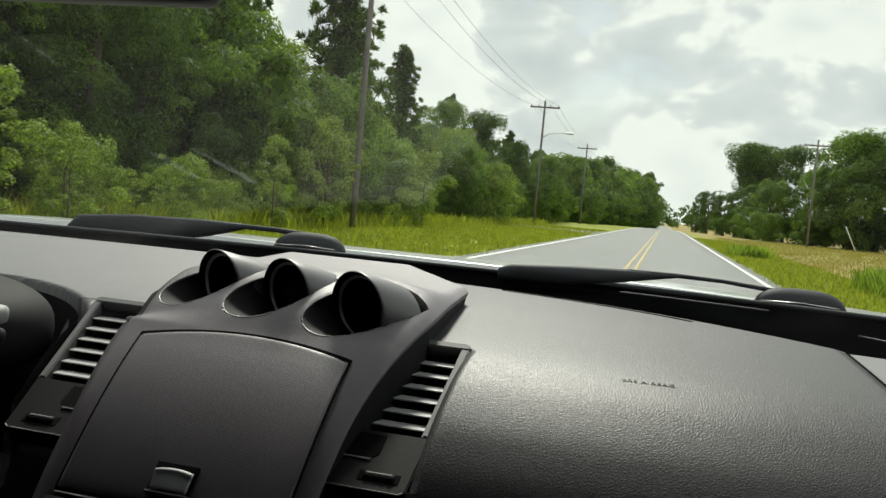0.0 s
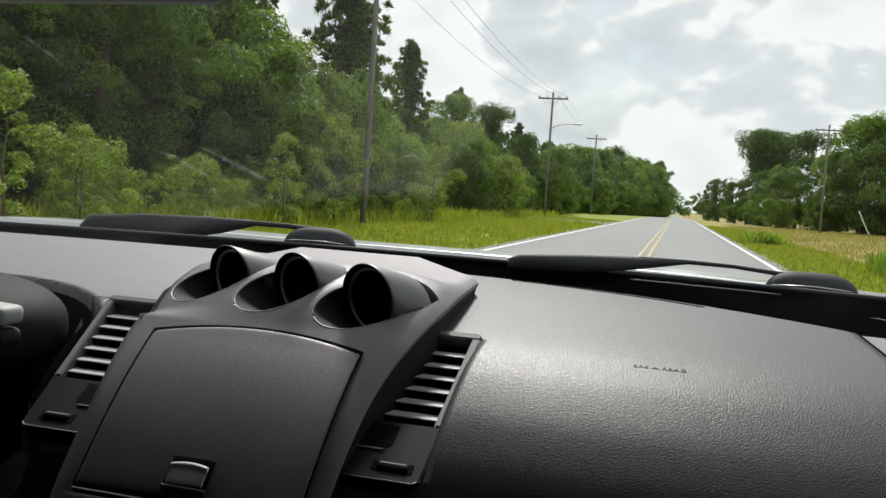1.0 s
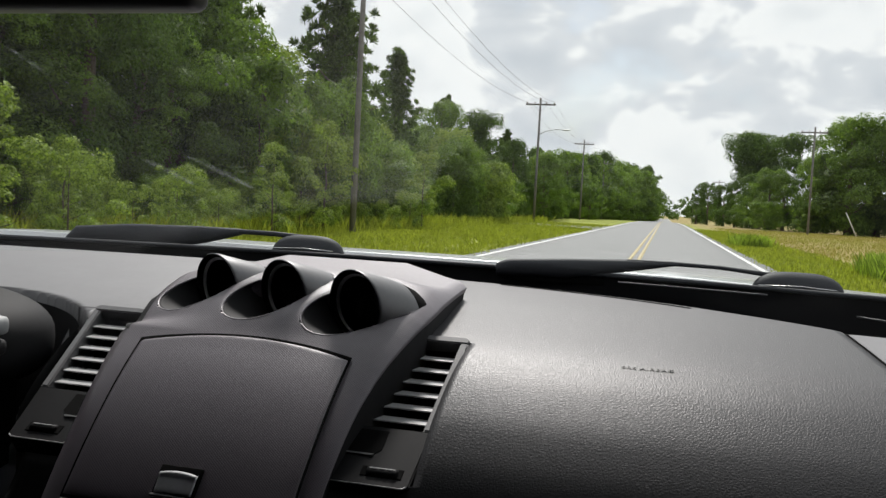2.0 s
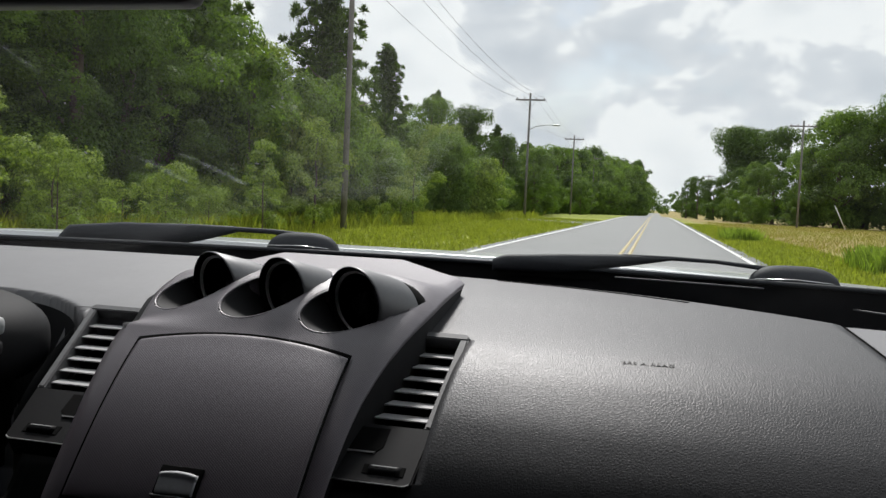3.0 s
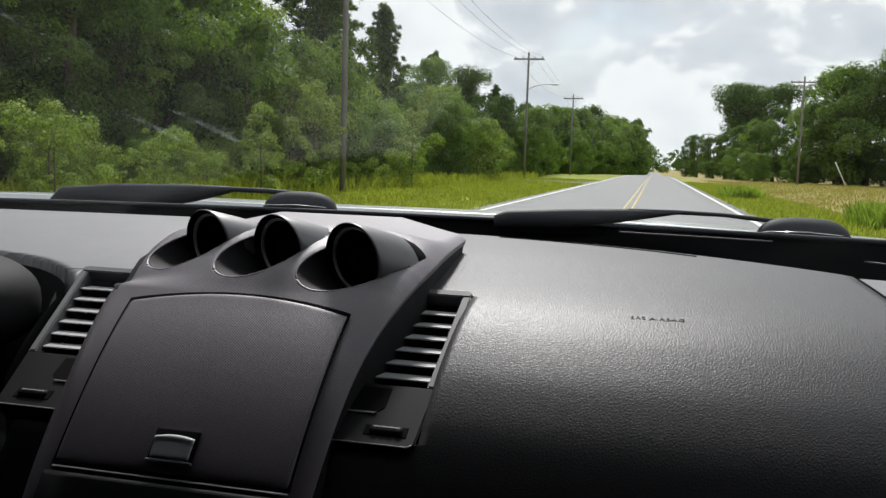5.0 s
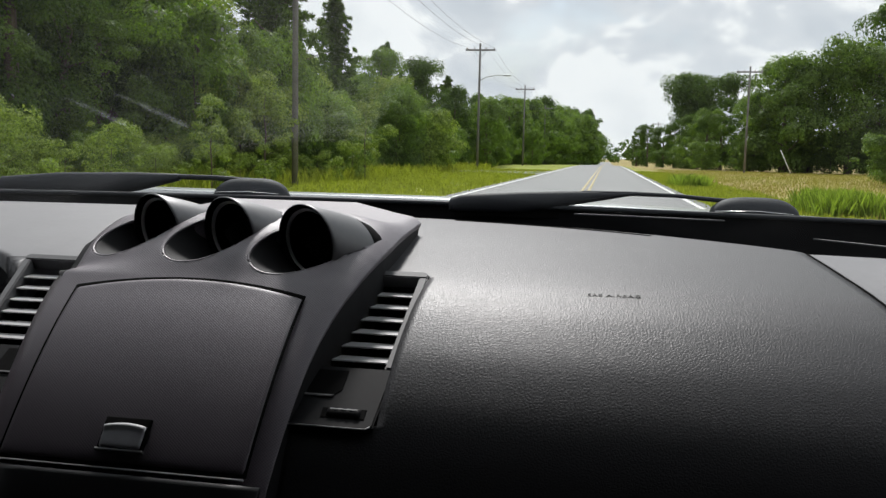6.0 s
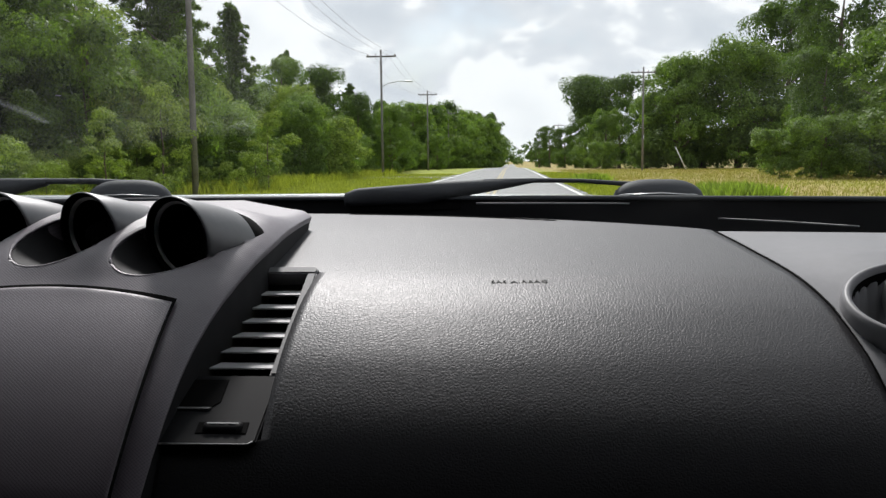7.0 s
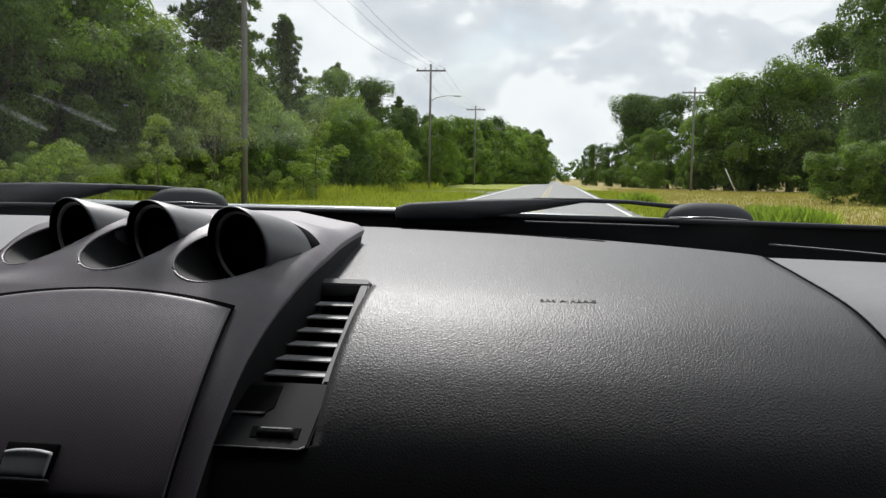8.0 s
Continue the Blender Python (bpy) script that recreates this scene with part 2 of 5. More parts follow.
def grid_bm(fn, nu, nv, skirt=None):
    """A sheet of nu x nv cells, point by point from fn(u, v), u and v from 0 to 1. skirt: a vector by which a rim is drawn down."""
    bm = bmesh.new()
    vs = [[bm.verts.new(fn(i / nu, j / nv)) for j in range(nv + 1)] for i in range(nu + 1)]
    for i in range(nu):
        for j in range(nv):
            bm.faces.new((vs[i][j], vs[i + 1][j], vs[i + 1][j + 1], vs[i][j + 1]))
    if skirt:
        d = Vector(skirt)
        rim = [vs[i][0] for i in range(nu + 1)] + [vs[nu][j] for j in range(1, nv + 1)] \
            + [vs[i][nv] for i in range(nu - 1, -1, -1)] + [vs[0][j] for j in range(nv - 1, 0, -1)]
        low = [bm.verts.new(v.co + d) for v in rim]
        for k in range(len(rim)):
            q = (k + 1) % len(rim)
            bm.faces.new((rim[q], rim[k], low[k], low[q]))
    bmesh.ops.recalc_face_normals(bm, faces=bm.faces)
    return bm


def box_bm(x0, x1, y0, y1, z0, z1, bevel=0.0, seg=2):
    bm = bmesh.new()
    bmesh.ops.create_cube(bm, size=1, matrix=Matrix.LocRotScale(((x0 + x1) / 2, (y0 + y1) / 2, (z0 + z1) / 2), None, (x1 - x0, y1 - y0, z1 - z0)))
    if bevel:
        bmesh.ops.bevel(bm, geom=bm.edges[:], offset=bevel, segments=seg, affect="EDGES", profile=0.6)
    return bm


def join_bm(*bms):
    out = bmesh.new()
    for b in bms:
        me = bpy.data.meshes.new("tmp")
        b.to_mesh(me)
        out.from_mesh(me)
        bpy.data.meshes.remove(me)
        b.free()
    return out


def tube_bm(points, radii, seg=10, cap=True):
    """A round tube along points with a radius at each."""
    bm = bmesh.new()
    rings = []
    pts = [Vector(p) for p in points]
    for k, p in enumerate(pts):
        d = (pts[min(k + 1, len(pts) - 1)] - pts[max(k - 1, 0)]).normalized()
        a = d.orthogonal().normalized() if abs(d.z) < 0.9 else Vector((1, 0, 0))
        a = (a - d * a.dot(d)).normalized()
        b = d.cross(a)
        rings.append([bm.verts.new(p + (a * math.cos(t) + b * math.sin(t)) * radii[k]) for t in (2 * math.pi * i / seg for i in range(seg))])
    for r, s in zip(rings, rings[1:]):
        for i in range(seg):
            bm.faces.new((r[i], r[(i + 1) % seg], s[(i + 1) % seg], s[i]))
    if cap:
        bm.faces.new(rings[0][::-1])
        bm.faces.new(rings[-1])
    return bm


def ramp(points, x):
    xs, ys = zip(*sorted(points))
    return float(np.interp(x, xs, ys))


def soft_ramp(points, x, r=0.02):
    return sum(ramp(points, x + k * r / 2) for k in (-2, -1, 0, 1, 2)) / 5

# ---- the car's cabin: plain closing surfaces ----
# x to the passenger's side, y ahead, z up; the road surface is at z = 0


def slab(name, x0, x1, y0, y1, z0, z1, mat, label, category):
    return tagged(mesh_object(name, box_bm(x0, x1, y0, y1, z0, z1, 0.006), mat, smooth=False), label, category, kind="structure")


slab("floor", -0.86, 0.86, -1.3, 1.34, 0.14, 0.20, M_TRIM, "dark carpeted floor of the car cabin", "floor")
slab("wall_left", -0.90, -0.84, -1.3, 0.98, 0.20, 0.95, M_TRIM, "dark lower door side of the car cabin", "wall")
slab("wall_right", 0.84, 0.90, -1.3, 0.98, 0.20, 0.95, M_TRIM, "dark lower door side of the car cabin", "wall")
# unseen panels added over the side windows' place to keep side light out
slab("wall_left_rear", -0.84, -0.80, -1.3, 0.60, 0.95, 1.32, M_TRIM, "unseen dark panel closing off the cabin's upper side", "wall")
slab("wall_right_rear", 0.80, 0.84, -1.3, 0.60, 0.95, 1.32, M_TRIM, "unseen dark panel closing off the cabin's upper side", "wall")
slab("wall_back", -0.90, 0.90, -1.36, -1.3, 0.14, 1.27, M_TRIM, "dark rear closing panel of the car cabin", "wall")
slab("wall_front", -0.90, 0.90, 1.34, 1.40, 0.14, 0.94, M_DARK, "black bulkhead behind the dashboard", "wall")


def roof():
    def fn(u, v):
        x = -0.835 + 1.67 * u
        y = 0.70 - 2.06 * v
        return (x, y - 0.06 * (x / 0.835) ** 2 * (1 - v), 1.312 + 0.035 * math.sin(math.pi * min(1, v * 1.3)) - 0.04 * (x / 0.835) ** 2 - 0.04 * v * v)
    ob = mesh_object("ceiling", grid_bm(fn, 12, 12, skirt=(0, 0, 0.03)), M_TRIM)
    tagged(ob, "grey cloth headliner of the car roof", "ceiling", kind="structure")


roof()


def pillars():
    for s in (-1, 1):
        t = tube_bm([(s * 0.865, 0.86, 0.92), (s * 0.83, 0.74, 1.02), (s * 0.825, 0.70, 1.12), (s * 0.80, 0.63, 1.265)], [0.04, 0.036, 0.034, 0.04], 10)
        tagged(mesh_object("trim_pillar", t, M_TRIM), "dark trimmed windshield pillar", "pillar", kind="structure")
        t = tube_bm([(s * 0.86, -0.55, 0.92), (s * 0.74, -0.75, 1.26)], [0.09, 0.09], 8)
        tagged(mesh_object("trim_pillar", t, M_TRIM), "dark trimmed rear side pillar", "pillar", kind="structure")


pillars()

# ---- dashboard ----
PAD = [(1.40, 0.974), (1.16, 0.967), (1.06, 0.961), (0.95, 0.950), (0.87, 0.940), (0.82, 0.930), (0.76, 0.903), (0.71, 0.868),
       (0.67, 0.820), (0.64, 0.760), (0.615, 0.68), (0.60, 0.55), (0.595, 0.40)]
CON = [(1.30, 0.986), (1.12, 0.982), (0.95, 0.983), (0.87, 0.976), (0.80, 0.961), (0.765, 0.932)] + [(0.63 + 0.135 * f, 0.80 + 0.132 * f + 0.042 * f * (1 - f)) for f in (0.9, 0.8, 0.7, 0.6, 0.5, 0.4, 0.3, 0.2, 0.1)] + [(0.63, 0.800), (0.605, 0.760), (0.59, 0.69), (0.57, 0.55), (0.565, 0.40)]
CON_R = [(1.30, 0.155), (1.06, 0.156), (0.97, 0.163), (0.885, 0.1665), (0.83, 0.165), (0.80, 0.152), (0.756, 0.135), (0.69, 0.126), (0.63, 0.121), (0.58, 0.118), (0.4, 0.116)]
RIGHT_Z = [(0.74, 0.905), (0.80, 0.949), (0.83, 0.963), (0.885, 0.975), (0.96, 0.980), (1.05, 0.9815), (1.3, 0.9815)]   # height of the shroud's rolled right edge
CON_L = [(1.30, 0.215), (1.20, 0.208), (1.08, 0.202), (0.984, 0.193), (0.93, 0.176), (0.875, 0.162), (0.83, 0.159), (0.80, 0.156), (0.756, 0.153), (0.69, 0.143), (0.63, 0.136), (0.58, 0.131), (0.4, 0.125)]
EDGE = [(1.25, 0.59), (1.054, 0.605), (0.922, 0.619), (0.851, 0.629), (0.79, 0.640), (0.74, 0.648), (0.65, 0.660), (0.5, 0.668)]
# the gauges: rim centres, the axis along which each hood sinks into the shroud, and the rim's own facing
GAUGES = ((-0.0884, 0.8546, 0.9771), (0.0006, 0.8380, 0.9771), (0.0895, 0.8182, 0.9737))
TUBE_R, HOOD_R = 0.0367, 0.0354


def aimed(turn, dip):
    return Vector((math.sin(radians(turn)) * math.cos(radians(dip)), math.cos(radians(turn)) * math.cos(radians(dip)), -math.sin(radians(dip))))


GAUGE_AXIS, RIM_FACING = aimed(35.57, 12.84), aimed(23.1, -5.6)
GAUGE_U = GAUGE_AXIS.cross(Vector((0, 0, 1))).normalized()
GAUGE_V = GAUGE_U.cross(GAUGE_AXIS)


def smooth(t):
    t = min(1.0, max(0.0, t))
    return t * t * (3 - 2 * t)


def crown_z(x, y):
    """The domed top of the shroud round the gauges."""
    d = y - 0.86
    return 0.993 + 0.2688 * d - 3.3308 * d * d + 8.67 * d ** 3 + 0.0256 * x + (-0.5852 + 2.66 * d) * x * x


def domed(x, y):
    z = crown_z(x, y)
    return z - (z - 0.9825) * smooth((x - 0.02) / 0.10) * smooth((y - 0.90) / 0.10)


@functools.lru_cache(maxsize=None)
def right_edge(y):
    return soft_ramp(CON_R, y, 0.04)


@functools.lru_cache(maxsize=None)
def right_rim(y):
    return soft_ramp(RIGHT_Z, y, 0.03)


def unrolled(x, y):
    k = smooth((y - 0.772) / 0.028) * (1 - smooth((y - 0.99) / 0.10))
    z = con_z(y)
    return z + (domed(x, y) - z) * k if k > 0 else z


def shroud_z(x, y):
    z, edge = unrolled(x, y), right_edge(y)
    t = (x / edge - 0.45) / 0.55
    if t > 0:
        k = smooth((y - 0.745) / 0.05)
        rim = (con_z(y) - 0.009) * (1 - k) + right_rim(y) * k
        z += (rim - unrolled(edge, y)) * min(1.0, t) ** 2.4
    return z


def gauge_wall(g, a, s, r):
    """A point on the gauge's tube: a round it, s along it from the rim's plane through the centre."""
    return Vector(g) + (GAUGE_U * math.cos(a) + GAUGE_V * math.sin(a)) * r + GAUGE_AXIS * s


def rim_shift(a, r):
    p = (GAUGE_U * math.cos(a) + GAUGE_V * math.sin(a)) * r
    return -p.dot(RIM_FACING) / GAUGE_AXIS.dot(RIM_FACING)


def rear_y(x):
    return 1.255 - 0.55 * x * x if x > 0 else 1.30 - 0.08 * x * x


def pad_z(y):
    return soft_ramp(PAD, y, 0.03)


@functools.lru_cache(maxsize=None)
def con_z(y):
    return soft_ramp(CON, y, 0.012)


def lid_top(x):
    return 0.7580 + 0.0125 * (1 - (x / 0.113) ** 2)


def lid_half(y):
    return 0.1080 + 0.005 * min(1.0, max(0.0, (y - 0.64) / 0.12))


def vent_side(y, top_w=0.2065, bot_w=0.1965):
    """Where the vent's outer edge meets the pad."""
    return top_w + 0.001 - (top_w - bot_w) * min(1.0, max(0.0, (0.862 - y) / 0.180)) if y > 0.6805 else 0.12


def path_samples(profile, y0, y1, n):
    """n + 1 values of y from y0 to y1, evenly spaced along the profile's length."""
    ys = np.linspace(y0, y1, 600)
    zs = [ramp(profile, y) for y in ys]
    d = np.concatenate([[0], np.cumsum(np.hypot(np.diff(ys), np.diff(zs)))])
    return np.interp(np.linspace(0, d[-1], n + 1), d, ys)


dash = thing("dashboard", "black moulded car dashboard with grained vinyl and grey sheen", "dashboard")


def passenger_pad():
    ys = np.concatenate([path_samples(PAD, 0.597, 0.8605, 50), path_samples(PAD, 0.8625, 1.0, 19)])

    def fn(u, v):
        k = v * 90
        y = float(np.interp(k, range(71), ys)) if k <= 70 else None
        if y is None:
            x0 = 0.045 + u * (ramp(EDGE, 1.05) - 0.045)
            y = 1.0 + (k - 70) / 20 * (rear_y(x0) - 1.0)
        start = vent_side(y) if y < 0.8615 else 0.045
        x = start + u * (ramp(EDGE, y) - start)
        z = pad_z(y)
        r = max(0.0, (u - 0.975) / 0.025)
        q = max(0.0, (v - 0.985) / 0.015)
        return (x, y, z - 0.0006 * r * r - 0.006 * q * q)
    pad = part("passenger_pad", grid_bm(fn, 60, 90, skirt=(0, 0, -0.02)), M_PAD, dash, "black leather-grained vinyl airbag cover")
    seam = tube_bm([(x, rear_y(x) - 0.026, pad_z(rear_y(x) - 0.026) + 0.0002) for x in np.linspace(0.175, 0.44, 24)], [0.0011] * 24, 6)
    part("edge_seam", seam, M_DARK, pad, "thin dark seam near the windshield")
    # moulded lettering, laid on the curved vinyl
    line = bpy.data.curves.new("lettering", "FONT")
    line.body, line.size, line.extrude, line.align_x, line.space_character = "SRS AIRBAG", 0.0086, 0.0003, "CENTER", 1.12
    holder = bpy.data.objects.new("lettering", line)
    scene.collection.objects.link(holder)
    letters = bpy.data.meshes.new_from_object(holder.evaluated_get(bpy.context.evaluated_depsgraph_get()))
    bpy.data.objects.remove(holder)
    bpy.data.curves.remove(line)
    for v in letters.vertices:
        x, y = 0.3895 + v.co.x, 0.8315 + 0.8 * v.co.y + 0.02 * v.co.x
        v.co = (x, y, pad_z(y) + 0.0006 + v.co.z)
    letters.materials.append(M_PRINT)
    marks = new("lettering", letters)
    marks.parent = pad
    tagged(marks, "small dark moulded letters SRS AIRBAG on the vinyl")


def side_panel():
    ys = path_samples(PAD, 0.597, 1.035, 60)

    def fn(u, v):
        y = float(np.interp(v * 60, range(61), ys))
        x0 = ramp(EDGE, y) + 0.0008
        x = x0 + u * (0.845 - x0)
        y2 = y - 0.25 * max(0, x - 0.62) * (y - 0.6) / 0.6
        lift = 0.008 * math.sin(min(1, u * 2.2) * math.pi / 2) ** 2 * min(1.0, (1.036 - y) / 0.14)
        hole = math.hypot((x - 0.709) / 0.0585, (y2 - 0.772) / 0.048)
        return (x, y2, pad_z(y) + lift - (0.05 if hole < 1 else 0))
    part("side_panel", grid_bm(fn, 90, 120), M_DASH, dash, "fine-ribbed grey plastic end panel of the dashboard")
    line = [y for y in np.linspace(0.62, 1.034, 40)]
    part("panel_seam", tube_bm([(ramp(EDGE, y) + 0.0008, y, pad_z(y) - 0.0002) for y in line], [0.0011] * 40, 6), M_DARK, dash, "thin dark seam")


def driver_top():
    ys = np.concatenate([path_samples(PAD, 0.597, 0.8605, 42), path_samples(PAD, 0.8625, 1.0, 17)])

    def fn(u, v):
        k = v * 84
        stop = vent_side(float(np.interp(k, range(61), ys)), 0.245, 0.2135) if k < 42.5 else 0.12
        x = -0.845 + u * (0.845 - stop)
        y = float(np.interp(k, range(61), ys)) if k <= 60 else 1.0 + (k - 60) / 24 * (rear_y(x) - 1.0)
        z = pad_z(y)
        q = max(0.0, (v - 0.985) / 0.015)
        d = math.hypot((x + 0.425) / 0.232, (y - 0.70) / 0.205)
        cut = min(1.0, max(0.0, (1.03 - d) / 0.04))
        return (x, y, z - 0.006 * q * q - 0.20 * cut * cut * (3 - 2 * cut) * min(1, max(0, (y - 0.6) / 0.08)))
    ob = part("driver_top", grid_bm(fn, 150, 126, skirt=(0, 0, -0.02)), M_DASH, dash, "smooth grey-black dash top with a rounded cut-out")
    ob.data.materials.append(M_POD)
    for f in ob.data.polygons:      # the part below the vent is dull black
        if f.center.y < 0.686:
            f.material_index = 1

    def well(u, v):
        a = radians(2 + 180 * u)
        x, y = -0.425 + 0.2315 * math.cos(a), 0.70 + 0.2045 * math.sin(a)
        x = min(x, -vent_side(y, 0.245, 0.2135) - 0.004) if y < 0.8615 else x
        return (x, y, pad_z(y) - 0.010 - 0.16 * v)
    part("well_lining", grid_bm(well, 90, 6), M_POD, ob, "dull black lining of the hollow round the steering column")


def tube_floor(g, x, y, z):
    """The height to which a scoop is hollowed out at x, y."""
    d = Vector((x, y, z)) - Vector(g)
    s = d.dot(GAUGE_AXIS)
    if s > 0.045 or (d - GAUGE_AXIS * s).length > TUBE_R:
        return z
    e = Vector((x - g[0], y - g[1], 0))
    az, ea = GAUGE_AXIS.z, e.dot(GAUGE_AXIS)
    a, b, c = 1 - az * az, -2 * ea * az, e.length_squared - ea * ea - TUBE_R ** 2
    return g[2] + (-b - math.sqrt(max(0.0, b * b - 4 * a * c))) / (2 * a) - 0.0015


def console():
    y_low = path_samples(CON, 0.566, 0.735, 70)
    y_mid = np.linspace(0.735, 1.005, 190)[1:]
    y_hi = np.linspace(1.005, 2.005, 26)[1:]      # from here on a share of the way to the slanting rear edge
    ys = np.concatenate([y_low, y_mid, y_hi])
    nv, nu = len(ys) - 1, 262

    def fn(u, v):
        y = float(ys[round(v * nv)])
        i = round(u * nu)
        s = min(1.0, max(-1.0, 2 * (i - 1) / (nu - 2) - 1))
        if y > 1.005:
            end = min(1.28, 1.06 + (0.153 - s * (0.153 if s > 0 else 0.2)) * 1.55)
            y = 1.005 + (y - 1.005) * (end - 1.005)
        x = s * (right_edge(y) if s > 0 else ramp(CON_L, y))
        z = shroud_z(x, y)
        r = max(0.0, (abs(s) - 0.86) / 0.14)
        z -= (0.012 if x < 0 else 0.006) * r ** 2.4
        if i in (0, nu):      # the undercut flank
            return (x - 0.002 * s, y, z - 0.006)
        if y < 1.0:
            for g in GAUGES:
                z = min(z, tube_floor(g, x, y, z))
        return (x, y, z)
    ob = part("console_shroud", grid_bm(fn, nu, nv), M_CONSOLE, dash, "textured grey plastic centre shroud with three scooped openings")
    for s in (-1, 1):
        def flank(u, v):
            y = 0.57 + (0.49 if s > 0 else 0.70) * u
            x = s * (right_edge(y) if s > 0 else ramp(CON_L, y))
            return (x - s * (0.0018 + (0.010 if s > 0 else 0.07) * v ** 0.8 * smooth((y - 0.83) / 0.05) - 0.004 * v * (1 - smooth((y - 0.76) / 0.06))), y, shroud_z(x, y) - (0.009 if s > 0 else 0.0155) - 0.07 * v)
        # the shroud's own side, blackened to paint the shade under its edge
        part("shroud_flank", grid_bm(flank, 120, 8), M_POD, ob, "side below the shroud's edge, black in place of shade")

    for g in GAUGES:
        def liner(u, v):
            p = gauge_wall(g, math.pi * (1.0 + u), -0.095 + 0.15 * v, TUBE_R - 0.0004)
            x = min(max(p.x, -ramp(CON_L, p.y) + 0.006), ramp(CON_R, p.y) - 0.006)
            return (x, p.y, min(p.z, shroud_z(x, p.y) - 0.0016))
        # shroud plastic in truth; the scoop's shade is put into a black colour
        part("scoop_liner", grid_bm(liner, 40, 70), M_POD, ob, "inside of the scoop, coloured black for its shade")
        # the rounded lip where the scoop meets the shroud
        ring = []
        for k in range(96):
            a, s = math.pi * (0.5 + 2 * k / 95), -0.13
            p = gauge_wall(g, a, s, TUBE_R)
            while p.z > shroud_z(p.x, p.y) and s < 0.03:
                s += 0.0003
                p = gauge_wall(g, a, s, TUBE_R)
            if s < 0.03:
                ring.append(p - Vector((0, 0, 0.0016)))
        part("scoop_lip", tube_bm(ring, [0.0017] * len(ring), 10), M_CONSOLE, ob, "rounded pale lip of the scoop")

    # no gap is cut: a flush black sheet paints its shade
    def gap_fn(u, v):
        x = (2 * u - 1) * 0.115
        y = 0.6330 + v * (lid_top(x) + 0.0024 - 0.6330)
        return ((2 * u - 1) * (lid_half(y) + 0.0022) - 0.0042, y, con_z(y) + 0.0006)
    part("lid_gap", grid_bm(gap_fn, 60, 60), M_DARK, dash, "flush black sheet standing for the shaded gap round the lid")

    def lid_fn(u, v):
        x = (2 * u - 1) * 0.115
        y = 0.635 + v * (lid_top(x) - 0.0008 - 0.635)
        x = (2 * u - 1) * lid_half(y)
        e = min(u, 1 - u) * 0.227
        f = min(v, 1 - v) * 0.14
        r = max(0.0, 1 - min(e, f) / 0.003)
        return (x - 0.0045, y, con_z(y) + 0.0014 + 0.001 * (1 - (x / 0.113) ** 2) - 0.0009 * r * r)
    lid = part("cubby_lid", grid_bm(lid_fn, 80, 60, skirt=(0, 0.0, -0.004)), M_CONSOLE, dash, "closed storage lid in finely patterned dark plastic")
    # latch; its recess is a proud black block, shade by colour
    m = slope_frame(-0.0060, 0.6468)
    rec = box_bm(-0.0205, 0.0205, -0.0115, 0.0165, -0.004, 0.0018, 0.0015)
    rec.transform(m)
    part("latch_recess", rec, M_DARK, lid, "black block painted as the shaded recess round the latch")

    def paddle(u, v):
        x, t = -0.0178 + 0.0356 * u, -0.0095 + 0.0185 * v
        return m @ Vector((x, t + 0.0022 * (1 - (x / 0.0178) ** 2) * v, ramp([(0, 0.0026), (0.10, 0.0034), (0.70, 0.0042), (0.82, 0.0056), (0.92, 0.0054), (1, 0.0026)], v)))
    part("latch", grid_bm(paddle, 16, 14, skirt=(0, 0.003, -0.005)), M_LATCH, lid, "grey plastic push latch")
    lip = box_bm(-0.0212, 0.0212, -0.0135, -0.0110, -0.001, 0.0032, 0.001)
    lip.transform(m)
    part("latch_lip", lip, M_VENT, lid)


def slope_frame(x, y):
    t = Vector((0, 0.02, con_z(y + 0.01) - con_z(y - 0.01))).normalized()
    n = Vector((1, 0, 0)).cross(t)
    return Matrix.Translation((x, y, con_z(y) + 0.0035)) @ Matrix(((1, t.x, n.x, 0), (0, t.y, n.y, 0), (0, t.z, n.z, 0), (0, 0, 0, 1)))


def inside(p):
    """Keeps the buried tail of a hood within the shroud."""
    if p.z < 0.958:
        p.x = min(p.x, ramp(CON_R, p.y) - 0.010)
    return p


